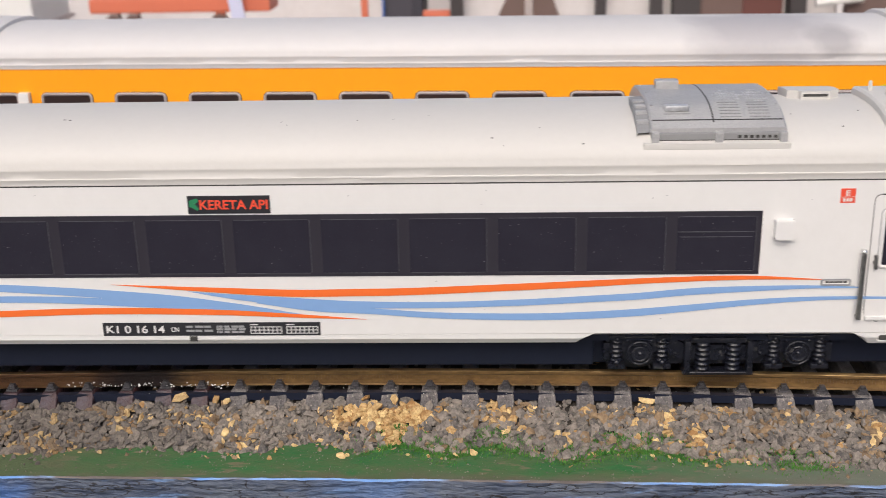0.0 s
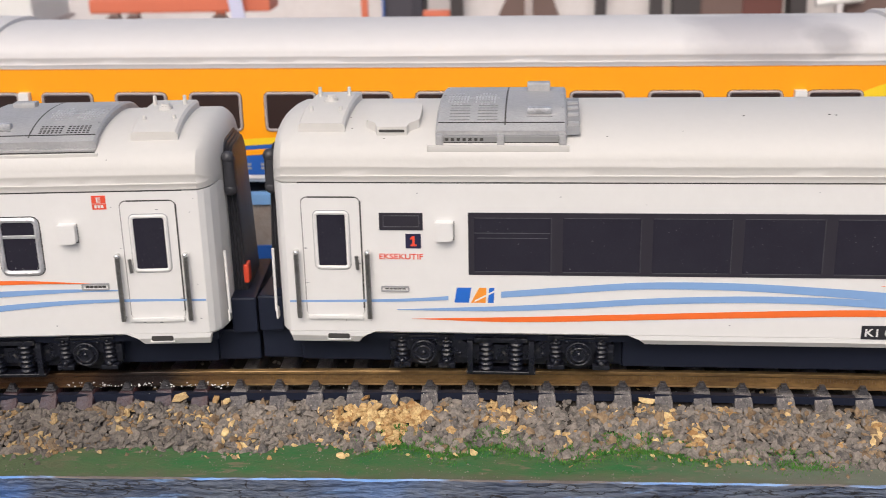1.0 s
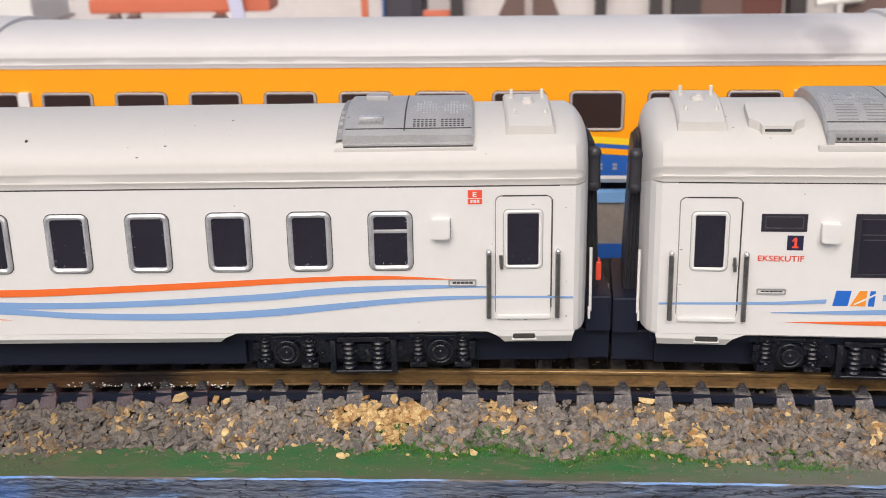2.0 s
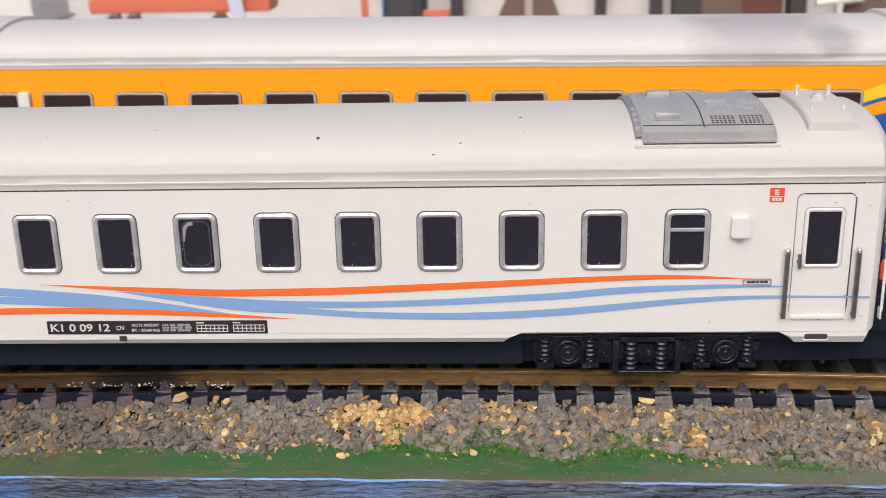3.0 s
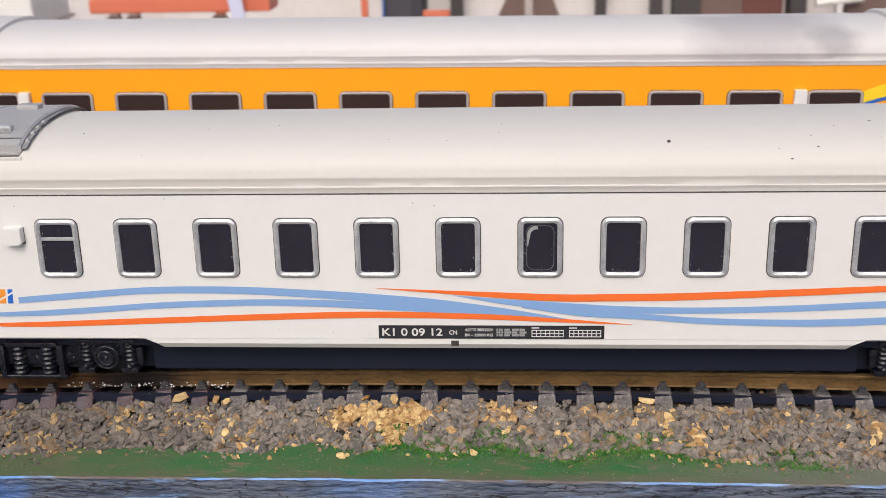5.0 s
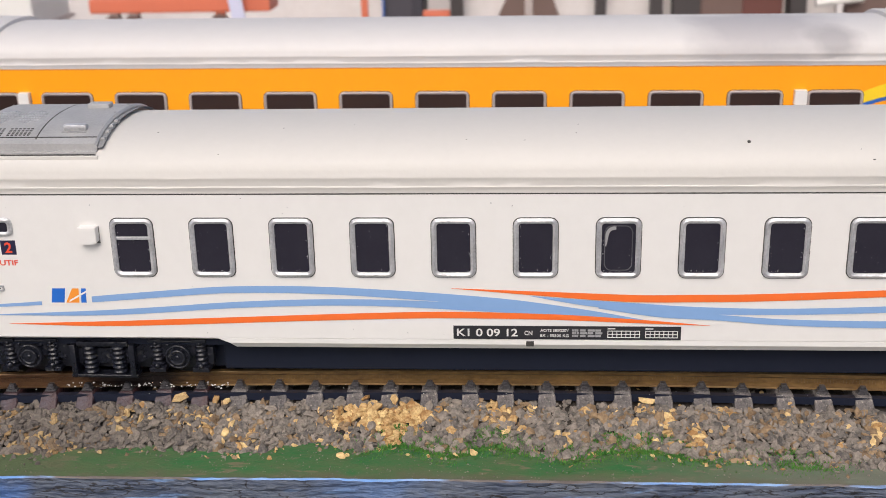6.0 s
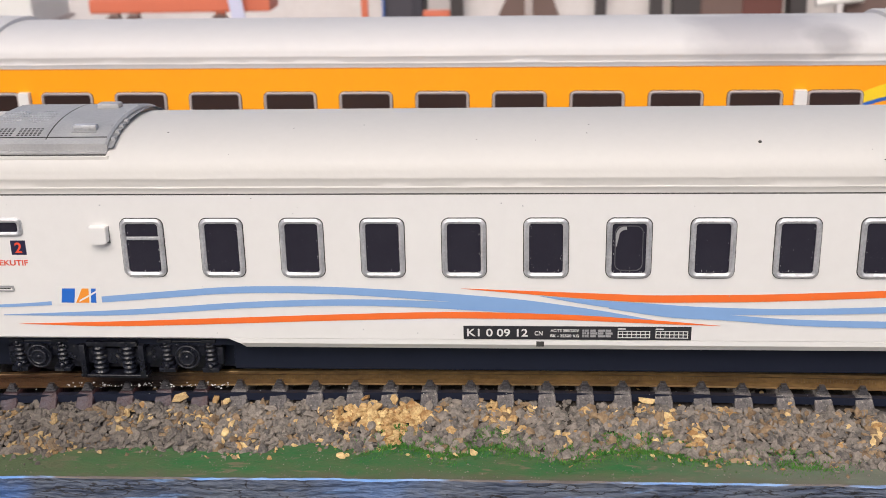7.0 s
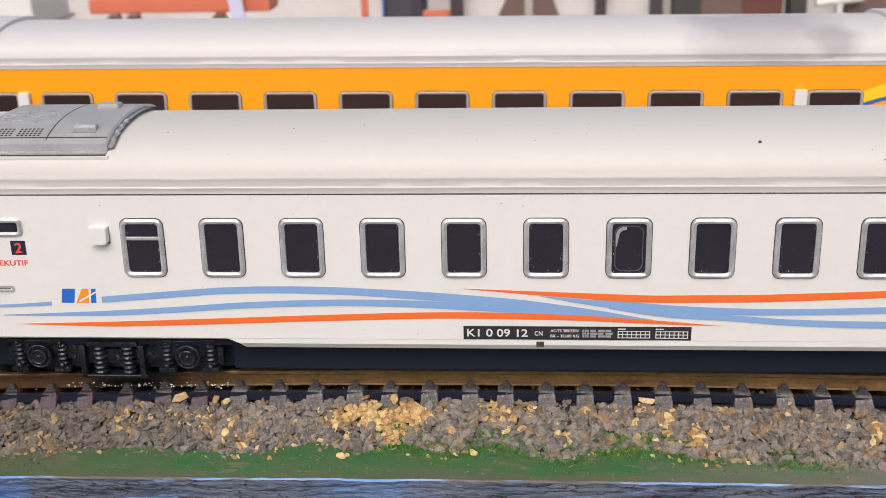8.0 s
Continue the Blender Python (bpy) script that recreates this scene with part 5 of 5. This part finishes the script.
ballast = empty("ballast", "crushed grey stone ballast with tan patches beside the sleepers", "gravel", kind="structure")
for kind, mat, one, count in (("grey", STONE, STONE_ONE, 190), ("tan", TAN, TAN_ONE, 110)):
    places = sorted(heap[kind], key=lambda p: -p[3] if 20 < p[0] < 125 else 9)
    pieces = []
    for co, fs in shapes[:12]:
        me = bpy.data.meshes.new("stone")
        me.from_pydata([tuple(v * MM) for v in co], [], fs)
        me.materials.append(one)
        pieces.append(me)
    for x, y, z, r in places[:count]:
        ob = new("stone", rnd.choice(pieces))
        ob.parent = ballast
        ob.matrix_local = Matrix.Translation((x * MM, y * MM, z * MM)) @ lie(rnd).to_4x4() @ Matrix.Scale(r, 4)
    scatter(kind + "_stones", places[count:], shapes, rnd, mat, "loose %s crushed stones" % kind, ballast)
scatter("brown_stones", heap["brown"], shapes, rnd, BROWNSTONE, "loose brown crushed stones", ballast)

flakes = [(rnd.uniform(-8, 22), centre_line(5) - rnd.uniform(9.8, 11.2), -2.1 + rnd.uniform(-0.2, 0.5), rnd.uniform(0.06, 0.24)) for _ in range(90)]
flakes += [(rnd.uniform(-20, 130), centre_line(60) - rnd.uniform(9.6, 14.5), -2.3, rnd.uniform(0.05, 0.13)) for _ in range(40)]
scatter("paint_flakes", flakes, shapes, rnd, PRINT_WHITE, "scattered white paint and glue flakes on the rail")

# grass flock between the lowest stones
bm_v, bm_f = [], []
for _ in range(9000):
    x = rnd.gauss(rnd.choice((53, 57, 66, 70, 86, 90, 97, 101, 120)), 4)
    if not -40 < x < 190:
        continue
    d = foot(x) + (rnd.uniform(-3.0, 1.5) if rnd.random() < 0.8 else rnd.uniform(-3, 4))
    y = centre_line(x) - d
    z = max(LOW, bed_height(x, -d)) + 0.05
    a, h, w = rnd.uniform(0, 6.28), rnd.uniform(0.2, 0.6), rnd.uniform(0.07, 0.15)
    dx, dy = math.cos(a), math.sin(a)
    b = len(bm_v)
    bm_v += [((x - dx * w) * MM, (y - dy * w) * MM, z * MM), ((x + dx * w) * MM, (y + dy * w) * MM, z * MM), ((x + dy * h * 0.5) * MM, (y - dx * h * 0.5) * MM, (z + h) * MM)]
    bm_f.append((b, b + 1, b + 2))
me = bpy.data.meshes.new("grass_flock")
me.from_pydata(bm_v, [], bm_f)
me.materials.append(TUFT)
tagged(new("grass_flock", me), "short green flock grass at the ballast's foot", "grass", kind="stuff")


# Unseen wall, added to darken low reflections and block low sky light.
bm = bmesh.new()
box(bm, -4000, 4000, -2700, -2600, -750, 500)
tagged(part("wall_south", bm, BROWN), "unseen brown wall added behind the viewer to darken reflections", "wall", kind="structure")


# ---- things behind the rear track ----
def backdrop_things():
    floor = LOW - 0.6
    b = empty("model_building", "white plastered model building with black timbering", "building")
    bm = bmesh.new()
    box(bm, 49, 420, 420, 560, floor, 95)
    part("wall", bm, PLASTER, b)
    for x0, x1 in ((43, 49.3), (117, 122), (145, 150.5), (214, 222)):
        bm = bmesh.new()
        box(bm, x0, x1, 408, 421, floor, 95, 0.6)
        part("timber_post", bm, TIMBER, b)
    bm = bmesh.new()
    plate(bm, [(66, 8), (100, 8), (88, 40), (80, 40)], 412, 421)
    part("timber_brace", bm, BROWN, b)
    bm = bmesh.new()
    box(bm, 81, 85, 410.5, 413, 8, 40, 0.4)
    part("brace_post", bm, FAR_FRAME, b)
    for x0, x1, m in ((156, 170, TIMBER), (170, 191, BROWN), (191, 211, material("red_brown_board", (0.13, 0.045, 0.035), 0.6, vary=0.4))):
        bm = bmesh.new()
        box(bm, x0, x1, 412, 421, floor, 80, 0.8)
        part("door_leaf", bm, m, b)

    c = empty("storage_cabinet", "dark navy storage cabinet beside the building", "cabinet")
    bm = bmesh.new()
    box(bm, 10, 29.5, 400, 440, floor, 80, 1.0)
    part("body", bm, material("charcoal_paint", (0.045, 0.043, 0.055), 0.5, vary=0.4), c)
    bm = bmesh.new()
    box(bm, 12, 25, 398.8, 400.5, floor + 2, 78, 0.4)
    part("door", bm, material("charcoal_door", (0.055, 0.05, 0.062), 0.5, vary=0.4), c)
    bm = bmesh.new()
    box(bm, 9.2, 10.1, 399, 440, floor, 80)
    part("side_panel", bm, COACH_BLUE, c, "blue side panel")

    k = empty("low_wall", "low pale plastered wall with stains", "wall", kind="structure")
    bm = bmesh.new()
    box(bm, -460, 48, 520, 540, floor, 120)
    part("wall", bm, PLASTER, k)

    r = empty("red_cart", "red oxide painted flat cart on small wheels", "cart")
    bm = bmesh.new()
    box(bm, -138, -46, 390, 412, 18.8, 26, 1.0)
    part("deck", bm, REDPAINT, r)
    for x in (-126, -116, -72):
        bm = bmesh.new()
        tube(bm, (x, 389, 13.5), (x, 393, 13.5), 4.6, 4.6, 20)
        tube(bm, (x, 388, 13.5), (x, 390, 13.5), 2.0, 1.8, 12)
        part("wheel", bm, BROWN, r)
        bm = bmesh.new()
        box(bm, x - 2.4, x + 2.4, 391, 396, floor, 20, 0.5)
        part("leg", bm, FAR_FRAME if x < -110 else REDPAINT, r)
    bm = bmesh.new()
    box(bm, -118, -98, 394, 408, 26.0, 31, 1.5)
    part("load", bm, TAN, r, "yellowish load")
    q = empty("pale_plank", "pale lilac plank leaning on the cart", "plank")
    bm = bmesh.new()
    tube(bm, (-56, 382, floor + 0.3), (-66, 389, 42), 4.6, 4.6, 4)
    part("plank", bm, material("lilac_paint", (0.52, 0.53, 0.68), 0.5, vary=0.3), q)
    w = empty("white_crate", "white painted crate with a rim", "crate")
    bm = bmesh.new()
    box(bm, -230, -163, 380, 430, floor, 52, 1.5)
    part("body", bm, PRINT_WHITE, w)
    bm = bmesh.new()
    box(bm, -232, -161, 378, 432, 13.2, 15.0, 0.6)
    part("rim", bm, FAR_FRAME, w)
    o = empty("orange_post", "thin orange painted post", "post")
    bm = bmesh.new()
    box(bm, -1.2, 2.2, 396, 399, floor, 50, 0.5)
    part("post", bm, REDPAINT, o)
    o = empty("orange_kerb", "low orange painted kerb before the building", "kerb")
    bm = bmesh.new()
    box(bm, 29.8, 43.4, 396, 400, floor, 17.2, 0.8)
    part("board", bm, REDPAINT, o)
    q = empty("white_pipe", "white plastic pipe on a stand", "pipe")
    bm = bmesh.new()
    tube(bm, (224, 400, 17.6), (247, 400, 20.0), 2.3, 2.3, 16)
    part("pipe", bm, PRINT_WHITE, q, smooth=True)
    bm = bmesh.new()
    box(bm, 234, 237, 398.5, 401.5, floor, 18.0)
    part("stand", bm, PLASTER, q)
    v = empty("brown_box", "dark brown wooden box behind the pipe", "box")
    bm = bmesh.new()
    box(bm, 240, 262, 404, 416, floor, 60, 1.0)
    part("body", bm, BROWN, v)
    bm = bmesh.new()
    box(bm, 239.4, 262.6, 403.4, 416.6, 22.5, 24.5, 0.4)
    part("lid", bm, TIMBER, v)


backdrop_things()


# ---- movement ----
RUN = ((0.0, -218.75), (0.25, -181.6), (0.5, -146.2), (0.75, -117.2), (1.0, -91.15), (1.25, -71.6), (1.5, -54.75), (1.7, -43.45), (2.0, -28.6), (2.4, -9.1), (2.8, 10.2), (3.0, 20.2), (3.25, 32.6), (3.5, 44.15), (3.75, 54.0), (4.0, 61.6), (4.25, 66.7), (4.5, 70.4), (4.7, 73.2), (5.0, 77.3), (5.4, 82.7), (5.8, 87.8), (6.0, 90.0), (6.2, 91.25), (6.4, 91.68), (6.6, 91.71), (8.0, 91.71))
LIFT_A = ((0.0, 0.4, -0.2), (1.0, 0.55, -0.15), (1.5, 1.3, -0.45), (3.0, 0.99, -0.07), (3.5, 0.55, 0.0), (4.0, 0.14, 0.03), (4.5, 0.0, 0.06), (6.0, -0.14, -0.04), (8.0, -0.2, -0.03))
LIFT_B = ((0.0, 0.87, -0.11), (0.5, -0.1, 0.04), (1.0, 0.53, 0.0), (1.5, 0.55, 0.25), (3.0, 0.4, 0.1), (8.0, 0.2, 0.0))


def between(rows, t, i):
    for a, b in zip(rows, rows[1:]):
        if t <= b[0]:
            return a[i] + (b[i] - a[i]) * (t - a[0]) / (b[0] - a[0])
    return rows[-1][i]


def coach_pose(s, own, lift, pitch):
    """Pose of a coach whose reference point is at s along the bend; own: its middle from that point."""
    k = 2.0e-4
    turn = -2 * k * (s - BEND_X)
    c, w = math.cos(turn), math.sin(turn)
    x = s + own * c - WIDE * w
    y = -k * (s - BEND_X) ** 2 + k * 64 + own * w + WIDE * c
    z = lift + math.tan(radians(pitch)) * own
    return pose(x * MM, y * MM, z * MM, 0, -pitch, math.degrees(turn))


def motions():
    walk(coach_windows, [(t, coach_pose(s, -7.0, between(LIFT_A, t, 1), between(LIFT_A, t, 2))) for t, s in RUN])
    walk(coach_band, [(t, coach_pose(s + 241.7, 2.5, between(LIFT_B, t, 1), between(LIFT_B, t, 2))) for t, s in RUN])
    steps = [k / 30 for k in range(0, 200)] + [8.0]
    for sets in (wheels_windows, wheels_band):
        for w, ax in sets:
            walk(w, [(t, Matrix.Translation((ax * MM, 0, 5.0 * MM)) @ Matrix.Rotation(between(RUN, t, 1) / 5.0, 4, "Y")) for t in steps])


motions()
